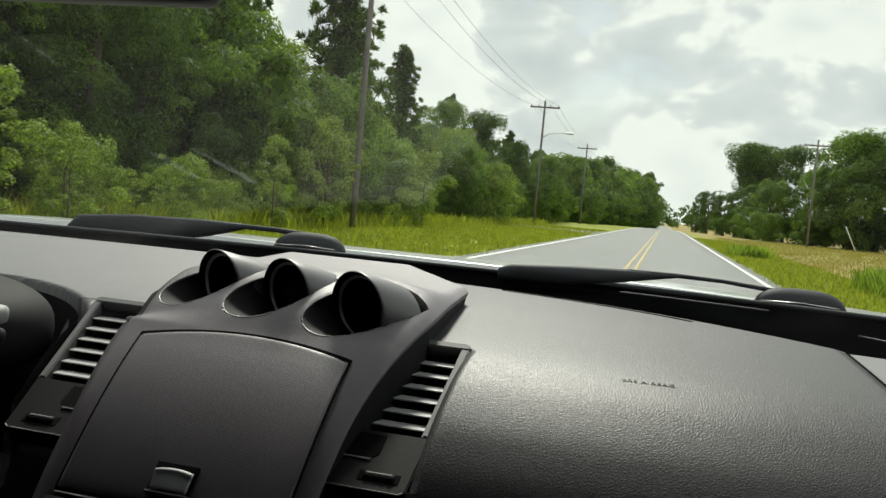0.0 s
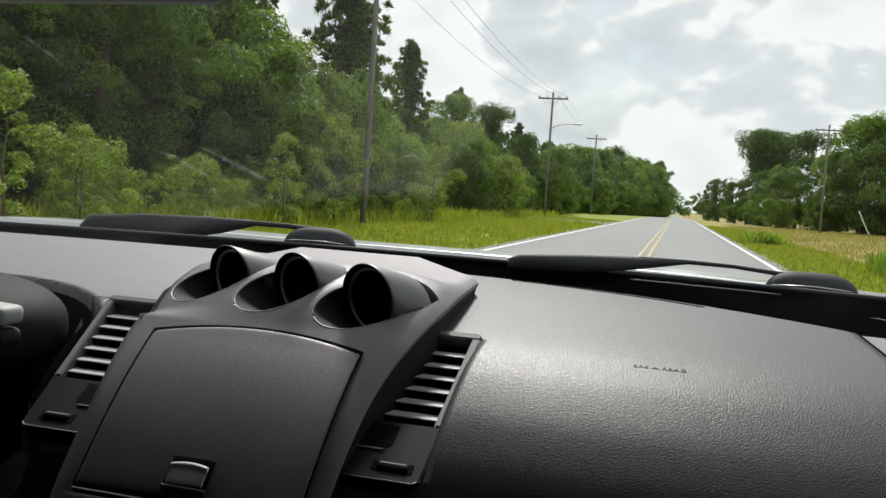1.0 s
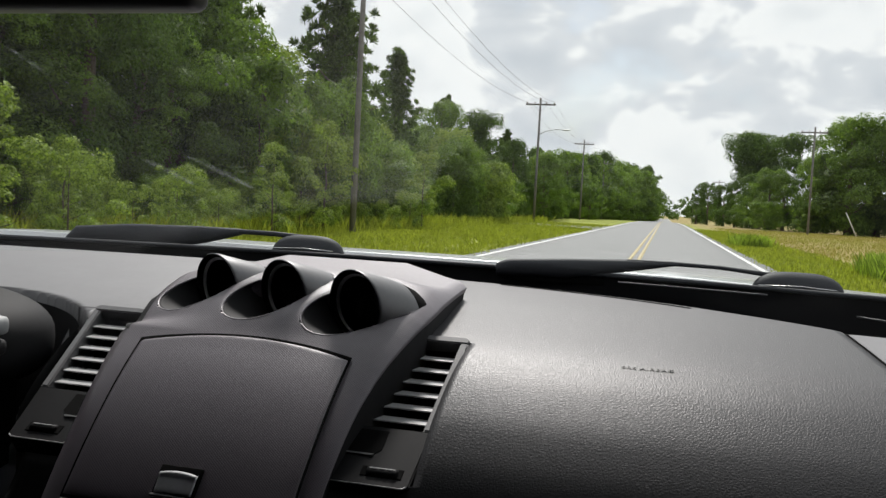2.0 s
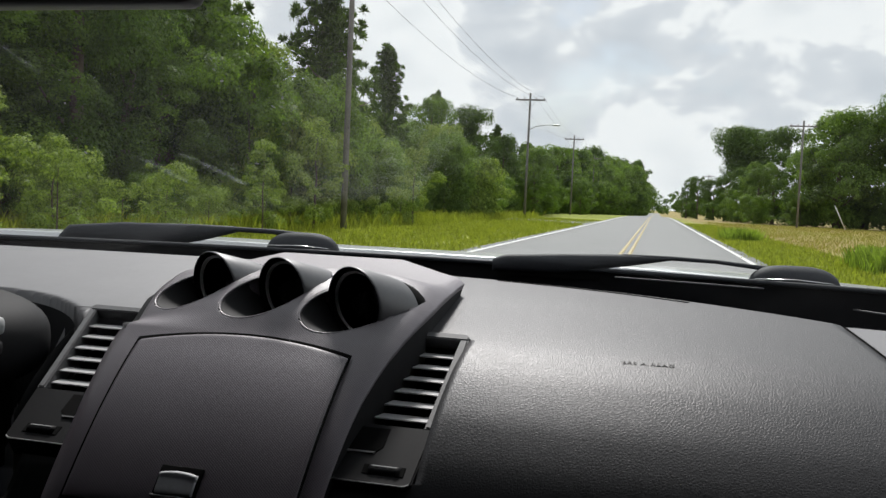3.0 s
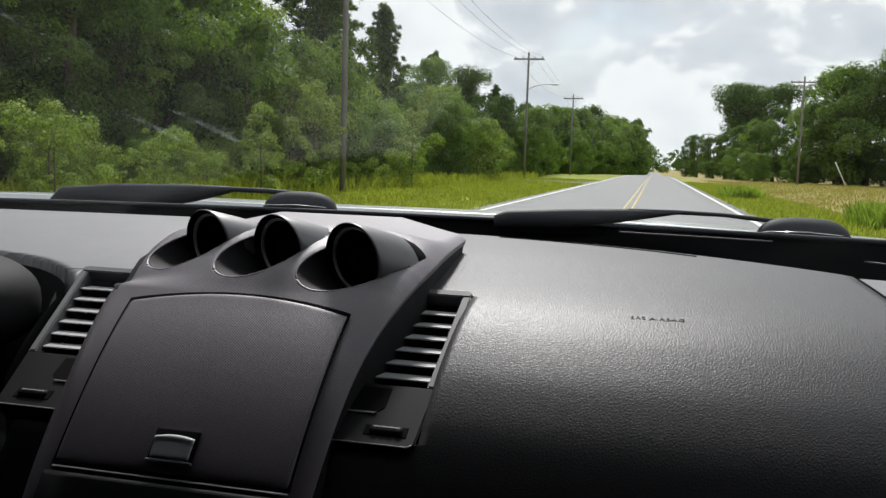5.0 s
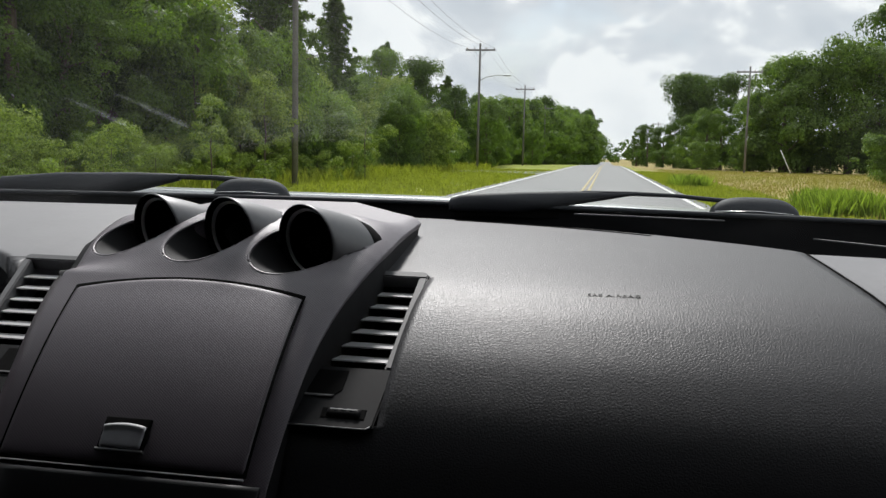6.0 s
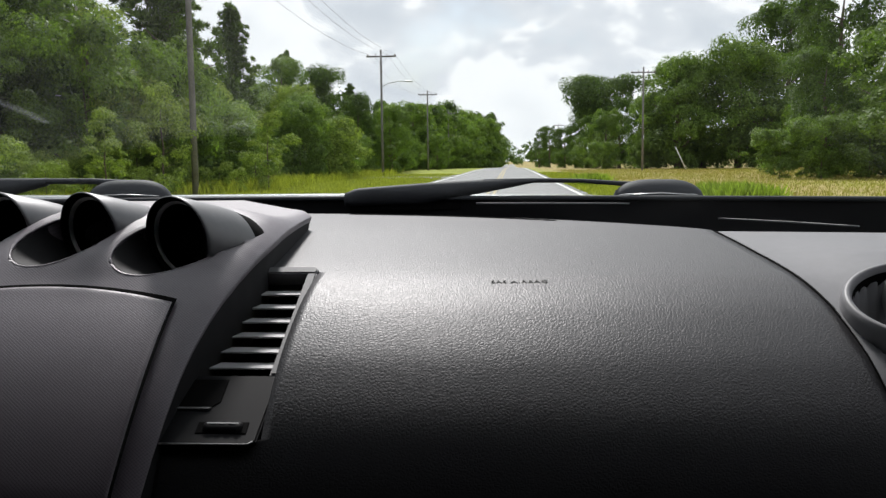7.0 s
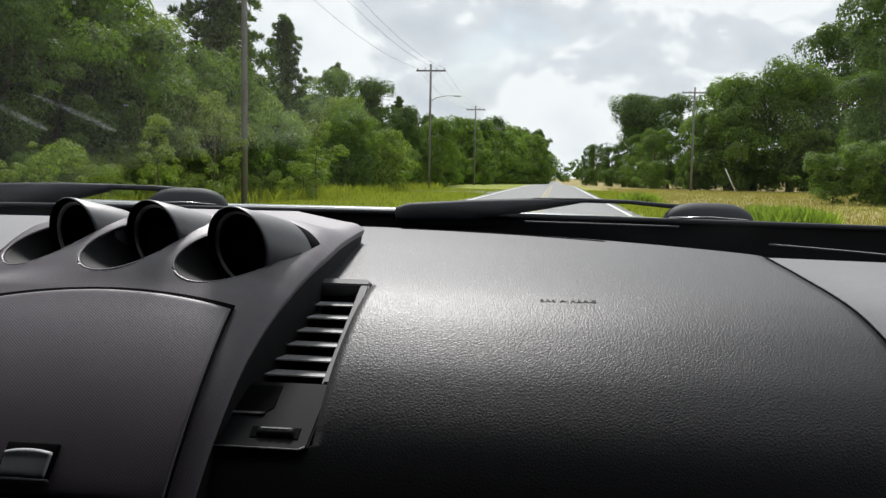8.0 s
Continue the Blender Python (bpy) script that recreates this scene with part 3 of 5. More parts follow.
def gauge_pods():
    seg = 64
    for g in GAUGES:
        # outer hood with its rolled rim and bore, then the pale ring inside; (radius, distance behind the rim)
        outer = [(HOOD_R * 0.30, 0.096), (HOOD_R * 0.66, 0.089), (HOOD_R * 0.88, 0.074), (HOOD_R * 0.97, 0.056), (HOOD_R * 0.995, 0.04), (HOOD_R, 0.02), (HOOD_R, 0.0035), (HOOD_R - 0.0004, 0.0012), (HOOD_R - 0.0014, 0.0),
                 (HOOD_R - 0.0026, 0.0006), (HOOD_R - 0.0034, 0.0030), (HOOD_R - 0.0040, 0.0075), (HOOD_R - 0.0045, 0.020), (HOOD_R - 0.0055, 0.060)]
        lip = [(HOOD_R - 0.0036, 0.0062), (HOOD_R - 0.0046, 0.0058), (HOOD_R - 0.0056, 0.0074), (HOOD_R - 0.0058, 0.0092), (HOOD_R - 0.0042, 0.0096)]
        hood = None
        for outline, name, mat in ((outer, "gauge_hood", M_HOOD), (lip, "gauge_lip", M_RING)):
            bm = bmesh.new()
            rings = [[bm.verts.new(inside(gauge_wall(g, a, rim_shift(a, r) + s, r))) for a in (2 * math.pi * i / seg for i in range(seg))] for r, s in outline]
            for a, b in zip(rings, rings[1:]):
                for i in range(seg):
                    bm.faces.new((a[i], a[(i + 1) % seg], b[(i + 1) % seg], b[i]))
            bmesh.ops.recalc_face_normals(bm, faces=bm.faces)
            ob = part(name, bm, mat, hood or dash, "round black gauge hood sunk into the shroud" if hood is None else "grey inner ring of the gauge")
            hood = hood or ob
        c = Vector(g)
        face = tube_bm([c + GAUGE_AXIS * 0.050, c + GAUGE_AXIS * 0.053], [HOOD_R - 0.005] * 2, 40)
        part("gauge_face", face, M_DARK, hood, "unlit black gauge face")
        for f in hood.data.polygons:      # the bore is matt, and black in place of its shade
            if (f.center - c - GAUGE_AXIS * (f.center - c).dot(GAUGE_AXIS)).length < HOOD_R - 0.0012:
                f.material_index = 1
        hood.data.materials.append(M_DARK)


VENT_TOP, VENT_BOT = Vector((0, 0.862, 0.9405)), Vector((0, 0.6800, 0.8340))
VENT_LEN = (VENT_TOP - VENT_BOT).length


def prism(poly, n0, n1, m, bevel=0.0012):
    """A plate from a flat outline (a, b), between the heights n0 and n1."""
    bm = bmesh.new()
    top = [bm.verts.new((a, b, n1)) for a, b in poly]
    f = bm.faces.new(top)
    low = [bm.verts.new((a, b, n0)) for a, b in poly]
    bm.faces.new(low[::-1])
    for k in range(len(poly)):
        q = (k + 1) % len(poly)
        bm.faces.new((top[q], top[k], low[k], low[q]))
    bmesh.ops.recalc_face_normals(bm, faces=bm.faces)
    if bevel:
        e = [e for e in bm.edges if all(v.co.z > n1 - 1e-6 for v in e.verts)]
        bmesh.ops.bevel(bm, geom=e, offset=bevel, segments=2, affect="EDGES")
    bm.transform(m)
    bmesh.ops.recalc_face_normals(bm, faces=bm.faces)
    return bm


def vent(s, top_w, bot_w):
    """The louvred vent beside the shroud: s = 1 on the passenger's side, -1 on the driver's."""
    down = (VENT_BOT - VENT_TOP).normalized()
    nor = Vector((1, 0, 0)).cross(-down)
    m = Matrix(((s, down.x, nor.x, 0), (0, down.y, nor.y, VENT_TOP.y), (0, down.z, nor.z, VENT_TOP.z), (0, 0, 0, 1)))
    L = VENT_LEN

    def outer(b):
        return top_w - (top_w - bot_w) * b / L
    inner = 0.120
    notch, slot = (0.160, 0.148) if s > 0 else (0.176, 0.160)
    low = L - 0.0715
    top = part("vent", prism([(inner, -0.001), (outer(0) - 0.004, -0.001), (outer(0), 0.003), (outer(0.008) - 0.001, 0.0085), (inner, 0.0085)], -0.02, 0.002, m), M_VENT, dash, "black louvred air vent with a grey frame", smooth=False)
    part("vent_frame", prism([(outer(0.0085) - 0.0085, 0.0088), (outer(0.0085), 0.0088), (outer(low), low), (outer(low) - 0.0085, low)], -0.02, 0.002, m), M_VENT, top, smooth=False)
    plate = [(inner, low + 0.0005), (outer(low), low + 0.0005), (outer(L), L - 0.004), (outer(L) - 0.005, L), (inner, L)]
    part("vent_plate", prism(plate, -0.02, 0.0015, m), M_PLATE, top, smooth=False)
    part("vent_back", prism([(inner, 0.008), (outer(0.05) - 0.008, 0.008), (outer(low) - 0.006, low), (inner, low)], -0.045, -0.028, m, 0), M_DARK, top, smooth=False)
    n = 7
    for k in range(1, n + 1):
        b = 0.0085 + (low - 0.0085) * k / n
        bm = box_bm(inner, outer(b) - 0.0085, -0.0008 - (0.0016 if k == n else 0), 0.0008 + (0.0014 if k == n else 0), -0.0085, 0.0075, 0.0006)
        bm.transform(m @ Matrix.Translation((0, b, -0.0075)) @ Matrix.Rotation(radians(-62), 4, "X"))
        part("slat", bm, M_SLAT, top, smooth=False)
    part("plate_edge", tube_bm([m @ Vector((a, b, 0.0014)) for a, b in ((inner + 0.004, L - 0.0005), (outer(L) - 0.006, L - 0.0005), (outer(L) - 0.002, L - 0.0035))], [0.0007] * 3, 6), M_SLAT, top)
    part("wheel_mark", prism([(slot + 0.008, low + 0.0535), (slot + 0.0315, low + 0.0535), (slot + 0.0315, low + 0.0545), (slot + 0.008, low + 0.0545)], 0.003, 0.0052, m, 0), M_SLAT, top, smooth=False)
    # knob recess: a black patch on the plate paints the hollow's shade
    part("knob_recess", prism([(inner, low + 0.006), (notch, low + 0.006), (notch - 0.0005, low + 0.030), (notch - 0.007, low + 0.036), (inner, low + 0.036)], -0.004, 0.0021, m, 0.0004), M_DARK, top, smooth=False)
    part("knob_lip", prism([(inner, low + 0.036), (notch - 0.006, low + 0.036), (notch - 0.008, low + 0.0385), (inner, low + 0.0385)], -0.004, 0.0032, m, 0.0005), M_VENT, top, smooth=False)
    # wheel slot: not cut, its shade is a black patch too
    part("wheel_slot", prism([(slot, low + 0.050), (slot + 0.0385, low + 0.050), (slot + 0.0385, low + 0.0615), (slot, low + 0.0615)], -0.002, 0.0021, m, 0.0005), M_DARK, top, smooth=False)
    a, b = m @ Vector((slot + 0.0055, low + 0.0555, -0.001)), m @ Vector((slot + 0.034, low + 0.0555, -0.001))
    wheel = bmesh.new()
    rings = []
    for k in range(9):
        p = a.lerp(b, k / 8)
        r = 0.0062 if k % 2 else 0.0054
        rings.append([wheel.verts.new(p + Vector((0, math.cos(t), math.sin(t))) * r) for t in (2 * math.pi * i / 20 for i in range(20))])
    for p, q in zip(rings, rings[1:]):
        for i in range(20):
            wheel.faces.new((p[i], p[(i + 1) % 20], q[(i + 1) % 20], q[i]))
    wheel.faces.new(rings[0]); wheel.faces.new(rings[-1])
    bmesh.ops.recalc_face_normals(wheel, faces=wheel.faces)
    part("thumbwheel", wheel, M_PLATE, top, "ribbed black thumbwheel")


def side_vent():
    """The round vent at the dashboard's end."""
    c = Vector((0.709, 0.772, 0.9235))
    n = Vector((-0.10, -0.40, 0.91)).normalized()
    q = n.to_track_quat("Z", "Y").to_matrix().to_4x4()
    m = Matrix.Translation(c) @ q
    bm = bmesh.new()
    seg = 48
    prof = [(0.060, -0.02), (0.0585, 0.000), (0.0565, 0.0045), (0.0545, 0.0055), (0.0525, 0.0045), (0.051, 0.000)]
    rings = [[bm.verts.new(m @ Vector((r * 1.12 * math.cos(t), r * math.sin(t), h))) for t in (2 * math.pi * i / seg for i in range(seg))] for r, h in prof]
    for a, b in zip(rings, rings[1:]):
        for i in range(seg):
            bm.faces.new((a[i], a[(i + 1) % seg], b[(i + 1) % seg], b[i]))
    bmesh.ops.recalc_face_normals(bm, faces=bm.faces)
    ring = part("side_vent", bm, M_DASH, dash, "round air vent with a grey bezel")
    bore = grid_bm(lambda u, v: m @ Vector(((0.057 - 0.057 * max(0, v - 0.6) / 0.4) * math.cos(6.2832 * u), (0.051 - 0.051 * max(0, v - 0.6) / 0.4) * math.sin(6.2832 * u), -0.05 * min(1, v / 0.6))), 48, 10)
    part("vent_back", bore, M_DARK, ring)
    for k in (-1.4, -0.2, 1.0):
        h = 0.045 * math.sqrt(max(0.1, 1 - (k * 0.019 / 0.056) ** 2))
        bm = box_bm(k * 0.019 - 0.0016, k * 0.019 + 0.0016, -h, h, -0.026, -0.005, 0.0007)
        bm.transform(m)
        part("slat", bm, M_SLAT, ring)


def radio():
    """The top of the audio unit below the lid."""
    def fn(u, v):
        y = 0.5725 + 0.0575 * v
        return (-0.118 + 0.236 * u, y - 0.002, con_z(y) + 0.001)
    face = part("audio_unit", grid_bm(fn, 8, 24, skirt=(0, 0.006, -0.003)), M_SMOOTH, dash, "black audio unit face with faint print")
    sill = tube_bm([(x, 0.6316, con_z(0.6316) + 0.0015) for x in np.linspace(-0.112, 0.104, 12)], [0.0011] * 12, 6)
    part("lid_sill", sill, M_SLAT, face, "thin pale edge under the lid")
    for x, wd, z in ((-0.098, 0.012, 0.770), (-0.062, 0.010, 0.768), (-0.012, 0.018, 0.764), (-0.104, 0.010, 0.752)):
        y = float(np.interp(z, [c[1] for c in CON[::-1]], [c[0] for c in CON[::-1]]))
        part("print_bar", box_bm(x, x + wd, y - 0.0075, y - 0.004, z, z + 0.004, 0.0004), M_PRINT_L, face, "faint pale print bar", smooth=False)


passenger_pad()
side_panel()
driver_top()
console()
gauge_pods()
vent(1, 0.2065, 0.1950)
vent(-1, 0.245, 0.2125)
side_vent()
radio()


def lower_dash():
    bm = box_bm(-0.84, 0.84, 0.62, 1.30, 0.20, 0.60, 0.02)
    part("lower_panel", bm, M_DARK, dash, "dark lower dashboard")


lower_dash()


def column_pod():
    """The instrument hood that sits on the steering column."""
    pod = thing("steering_column", "black rounded instrument hood with a grey stalk", "steering column", at=(-0.442, 0.76, 0.672))

    def fn(u, v):
        a, b = 2 * math.pi * u, math.pi * (v - 0.5)
        e = 0.75
        p = lambda t: math.copysign(abs(t) ** e, t)
        return (0.19 * p(math.cos(b)) * p(math.cos(a)), 0.105 * p(math.cos(b)) * p(math.sin(a)), 0.235 + 0.062 * p(math.sin(b)))
    bm = grid_bm(fn, 48, 24)
    bmesh.ops.remove_doubles(bm, verts=bm.verts, dist=1e-5)
    part("hood", bm, M_POD, pod)
    part("column", tube_bm([(0, 0.12, 0.20), (0, 0.0, 0.10), (0, -0.1, 0.04)], [0.05, 0.05, 0.045], 16), M_DARK, pod)
    m = Matrix.Translation((0.161, -0.075, 0.260)) @ Matrix.Rotation(radians(3), 4, "Y")
    bm = box_bm(-0.09, 0.055, -0.02, 0.015, 0.001, 0.020, 0.008, 3)
    bm.transform(m)
    stalk = part("stalk", bm, M_STALK, pod, "grey stalk end")
    bm = box_bm(-0.09, 0.054, -0.02, 0.015, -0.020, -0.003, 0.008, 3)
    bm.transform(m)
    part("stalk_lower", bm, M_POD, stalk)
    part("base", box_bm(-0.08, 0.08, -0.02, 0.12, -0.12, 0.19, 0.02), M_DARK, pod)


column_pod()

# ---- windshield, cowl, wipers, bonnet, mirror ----


def cowl_y(x):
    return 1.375 - 0.20 * x * x


def glass_point(x, v):
    """A point of the windshield's inner face: x across, v from its foot (0) to the roof's edge (1)."""
    y0, y1 = 1.43 - 0.62 * x * x, 0.71 - 0.07 * x * x
    z1 = 1.314 - 0.045 * (x / 0.72) ** 2
    return Vector((x, y0 + (y1 - y0) * v, 0.962 + (z1 - 0.962) * (v + 0.16 * v * (1 - v))))


def windshield():
    def fn(u, v):
        return glass_point((2 * u - 1) * (0.86 - 0.13 * v), v * 1.1 - 0.1)
    ob = mesh_object("windshield", grid_bm(fn, 30, 20), M_GLASS)
    md = ob.modifiers.new("thick", "SOLIDIFY")
    md.thickness, md.offset = 0.005, 1.0
    ob.visible_shadow = False
    tagged(ob, "raked car windshield with faint smears and dust", "windshield", kind="structure")
    # dried specks on the glass
    rng = random.Random(3)
    for x, v in ((-0.353, 0.62), (-0.33, 0.689), (-0.124, 0.717), (-0.125, 0.687), (-0.082, 0.615), (-0.062, 0.641), (-0.163, 0.425), (-0.393, 0.451)):
        p = glass_point(x, v) + Vector((0, -0.003, -0.002))
        bm = bmesh.new()
        bmesh.ops.create_icosphere(bm, subdivisions=1, radius=1, matrix=Matrix.Translation(p) @ Matrix.Rotation(radians(-25), 4, "X") @ Matrix.Rotation(rng.random() * 3, 4, "Z") @ Matrix.Diagonal((0.0009 + 0.0012 * rng.random(), 0.0022 + 0.0035 * rng.random(), 0.0003, 1)))
        part("speck", bm, M_SPECK, ob, "pale dried speck")
    # wiped streaks, densest along the middle
    for (xa, va), (xb, vb), wide in (((-0.264, 0.461), (-0.203, 0.347), 0.026), ((-0.331, 0.446), (-0.288, 0.350), 0.028), ((-0.357, 0.795), (-0.343, 0.712), 0.010)):
        bms = []
        for layer, share in enumerate((1.0, 0.7, 0.42)):
            def streak(u, v):
                w = wide * share * math.sin(math.pi * (0.06 + 0.88 * u)) ** 0.6 * (0.35 + 0.65 * u)
                a, b = glass_point(xa, va), glass_point(xb, vb)
                side = (b - a).cross(Vector((0, -0.4, -0.9))).normalized() * w * (v - 0.5)
                return glass_point(xa + (xb - xa) * u, va + (vb - va) * u + 0.012 * math.sin(3 * u) * (1 - u)) + side + Vector((0, -0.6, -0.8)) * (0.004 + 0.0006 * layer)
            bms.append(grid_bm(streak, 30, 4))
        mark = part("smear", join_bm(*bms), M_SMEAR, ob, "pale wiped smear")
        mark.visible_shadow = False


windshield()


def cowl():
    def fn(u, v):
        x = -0.97 + 1.94 * u
        y0, y1 = rear_y(x) - 0.012, cowl_y(x)
        if v < 0.5:
            k = v / 0.5
            return (x, y0 + (y1 - y0) * min(1.0, k * 1.7), ramp([(0, 0.950), (0.12, 0.905), (0.58, 0.890), (0.9, 0.968), (1.0, 0.981)], k))
        k = (v - 0.5) / 0.5
        return (x, y1 + 0.10 * k, 0.981 - 0.014 * k * k + 0.003 * math.sin(k * math.pi))
    c = tagged(mesh_object("windshield_cowl", grid_bm(fn, 60, 20, skirt=(0, 0, -0.04)), M_COWL, smooth=False), "black cowl panel along the windshield base", "cowl")
    edge = tube_bm([(x, cowl_y(x) - 0.004, 0.9835) for x in np.linspace(-0.96, 0.96, 41)], [0.0035] * 41, 8)
    part("rubber_strip", edge, M_RUBBER, c)
    strip = tube_bm([(x, cowl_y(x) - 0.045, 0.9775) for x in np.linspace(0.34, 0.55, 16)], [0.0012] * 16, 6)
    part("bright_edge", strip, M_EDGE_LINE, c, "thin bright edge")
    low = tube_bm([(x, 1.262 - 1.05 * (x - 0.668) - 3.0 * max(0, x - 0.70) ** 2, 0.957) for x in np.linspace(0.668, 0.79, 12)], [0.0012] * 12, 6)
    part("bright_edge", low, M_EDGE_LINE, c, "thin bright edge")
    trim = tube_bm([(x, rear_y(x) + 0.001, 0.9625) for x in np.linspace(0.20, 0.44, 16)], [0.0012] * 16, 6)
    part("edge_bead", trim, M_VENT, c)


cowl()


def wiper(flat=False):
    w = thing("wiper", "black car wiper lying parked on the windshield base", "wiper", "windshield wipers", at=(0.60, 1.335, 0.980))

    def cover(u, v):
        a = math.pi * v
        x = -0.064 + 0.128 * u
        k = max(0.0, 1 - abs(x / 0.064) ** 3.2) ** 0.6
        return (x, 0.024 * math.cos(a) * (0.35 + 0.65 * k), 0.003 + (0.029 if flat else 0.026) * math.sin(a) * k)
    part("pivot_cover", grid_bm(cover, 30, 14), M_RUBBER, w, "rounded black pivot cap")
    line = tube_bm([(-0.058, -0.026, 0.008), (0, -0.0275, 0.010), (0.05, -0.026, 0.007)], [0.0009] * 3, 6)
    part("cap_seam", line, M_CHROME, w)
    arm = tube_bm([(0.0, 0.0, 0.018), (-0.05, 0.004, 0.023), (-0.11, 0.01, 0.0275), (-0.18, 0.014, 0.0285), (-0.25, 0.018, 0.027)], [0.006, 0.0036, 0.003, 0.0035, 0.004], 8)
    if flat:
        arm.free()
        arm = tube_bm([(0.0, 0.0, 0.026), (-0.06, 0.006, 0.0305), (-0.13, 0.014, 0.0310), (-0.20, 0.018, 0.0290), (-0.27, 0.02, 0.026)], [0.006, 0.0045, 0.0045, 0.005, 0.005], 8)
    part("arm", arm, M_RUBBER, w)

    def blade(u, v):
        a = 2 * math.pi * v
        x = -0.457 + 0.287 * u
        top = ramp([(0, 0.012), (0.06, 0.019), (0.4, 0.026), (0.75, 0.031), (1, 0.031)], u)
        low = ramp([(0, -0.008), (0.4, -0.006), (0.75, 0.012), (1, 0.026)], u)
        if flat:
            x = -0.455 + 0.325 * u
            top = ramp([(0, 0.008), (0.05, 0.025), (0.35, 0.034), (0.75, 0.037), (1, 0.036)], u)
            low = ramp([(0, -0.012), (0.55, -0.010), (0.80, 0.006), (1, 0.024)], u)
        return (x, 0.02 + 0.011 * math.cos(a), (top + low) / 2 + (top - low) / 2 * math.sin(a))
    bm = grid_bm(blade, 40, 14)
    bm.verts.ensure_lookup_table()
    bmesh.ops.remove_doubles(bm, verts=bm.verts, dist=1e-5)
    bmesh.ops.holes_fill(bm, edges=[e for e in bm.edges if e.is_boundary])
    part("blade", bm, M_RUBBER, w, "thick black wiper blade")
    part("blade_rubber", box_bm(-0.45, -0.25, 0.020, 0.026, -0.014, 0.000, 0.001), M_DARK, w)
    return w


wiper()
left_wiper = wiper(True)
left_wiper.location, left_wiper.rotation_euler = (-0.205, 1.395, 0.982), (0, 0, radians(9))


def bonnet():
    def fn(u, v):
        x = -0.84 + 1.68 * u
        y = cowl_y(x) + 0.085 + 1.0 * v
        return (x, y, 0.9855 - (0.012 * (x / 0.84) ** 2 if x > 0 else -0.004 * smooth((-x - 0.2) / 0.4)) - 0.06 * v ** 1.6 - 0.25 * v ** 4)
    tagged(mesh_object("car_bonnet", grid_bm(fn, 40, 30, skirt=(0, 0, -0.12)), M_PAINT), "pale silver car bonnet beyond the windshield", "car bonnet")


bonnet()


def mirror():
    t = thing("rear_view_mirror", "black rear-view mirror hanging at the windshield top", "mirror", at=(-0.165, 0.675, 1.279))
    bm = box_bm(-0.150, 0.150, -0.020, 0.020, -0.037, 0.030, 0.016, 4)
    part("housing", bm, M_SMOOTH, t)
    part("stem", tube_bm([(0, 0.015, 0.01), (0.0, 0.06, 0.018), (0.0, 0.11, 0.02)], [0.012, 0.01, 0.014], 10), M_SMOOTH, t)


mirror()

# ---- outside: ground, road, verges ----
TURN = Matrix.Rotation(radians(-0.8), 4, "Z")


def ground_z(y):
    """The land falls away gently beyond a low crest."""
    k = max(0.0, y - 85.0)
    return -1.6 * (1 - math.exp(-(k / 170.0) ** 2))


def out(x, y, dz=0.0):
    return TURN @ Vector((x, y, ground_z(y) + dz))


M_ASPHALT = material("worn_asphalt", (0.25, 0.25, 0.25), 0.85, spec=0.3, grain="noise", grain_scale=60, bump=0.4, bump_dist=0.006, vary=0.16, scale=0.7)
M_WHITE = material("white_road_paint", (0.72, 0.72, 0.70), 0.7, grain="noise", grain_scale=40, bump=0.3, vary=0.14, scale=3)
M_YELLOW = material("yellow_road_paint", (0.42, 0.34, 0.17), 0.7, grain="noise", grain_scale=40, bump=0.3, vary=0.16, scale=3)
# bright end of the random leaf tone, raised to paint in sunlit highlights
M_LEAF = material("broad_leaves", (0.056, 0.104, 0.022), 0.55, spec=0.35, vary=0.6, scale=0.6, island=0.18, trans=0.46, bright_tone=(0.195, 0.290, 0.055))
M_LEAF_Y = material("young_leaves", (0.155, 0.215, 0.045), 0.6, spec=0.2, vary=0.4, scale=0.8, island=0.4, trans=0.38, bright_tone=(0.29, 0.37, 0.085))
M_LEAF_D = material("dark_oak_leaves", (0.041, 0.078, 0.018), 0.6, spec=0.25, vary=0.55, scale=0.5, island=0.18, trans=0.36, bright_tone=(0.125, 0.200, 0.036))
M_NEEDLE = material("pine_needles", (0.046, 0.080, 0.022), 0.65, spec=0.2, vary=0.5, scale=0.6, island=0.35, trans=0.38, bright_tone=(0.11, 0.165, 0.040))
M_BARK = material("grey_brown_bark", (0.12, 0.095, 0.07), 0.9, spec=0.2, grain="noise", grain_scale=14, bump=0.8, bump_dist=0.02, vary=0.35, scale=3)
M_GRASS = material("verge_grass", (0.23, 0.26, 0.036), 0.7, spec=0.2, vary=0.35, scale=0.25, island=0.5, trans=0.3, bright_tone=(0.34, 0.36, 0.065))
M_REED = material("tall_green_grass", (0.19, 0.26, 0.045), 0.65, spec=0.25, vary=0.4, scale=0.4, island=0.6, trans=0.3, bright_tone=(0.31, 0.40, 0.07))
M_STRAW = material("dry_field_grass", (0.30, 0.225, 0.085), 0.8, spec=0.15, vary=0.15, scale=0.10, island=0.25, trans=0.25, bright_tone=(0.29, 0.30, 0.075))
M_POLE = material("weathered_pole_wood", (0.17, 0.16, 0.15), 0.9, spec=0.2, grain="noise", grain_scale=20, bump=0.5, bump_dist=0.01, vary=0.3, scale=2)
M_WIRE = material("dark_wire", (0.03, 0.03, 0.03), 0.7)
M_STEEL = material("galvanised_steel", (0.45, 0.46, 0.47), 0.5, metal=0.6, vary=0.1, scale=5)
M_CERAMIC = material("insulator", (0.25, 0.22, 0.2), 0.4, vary=0.1)


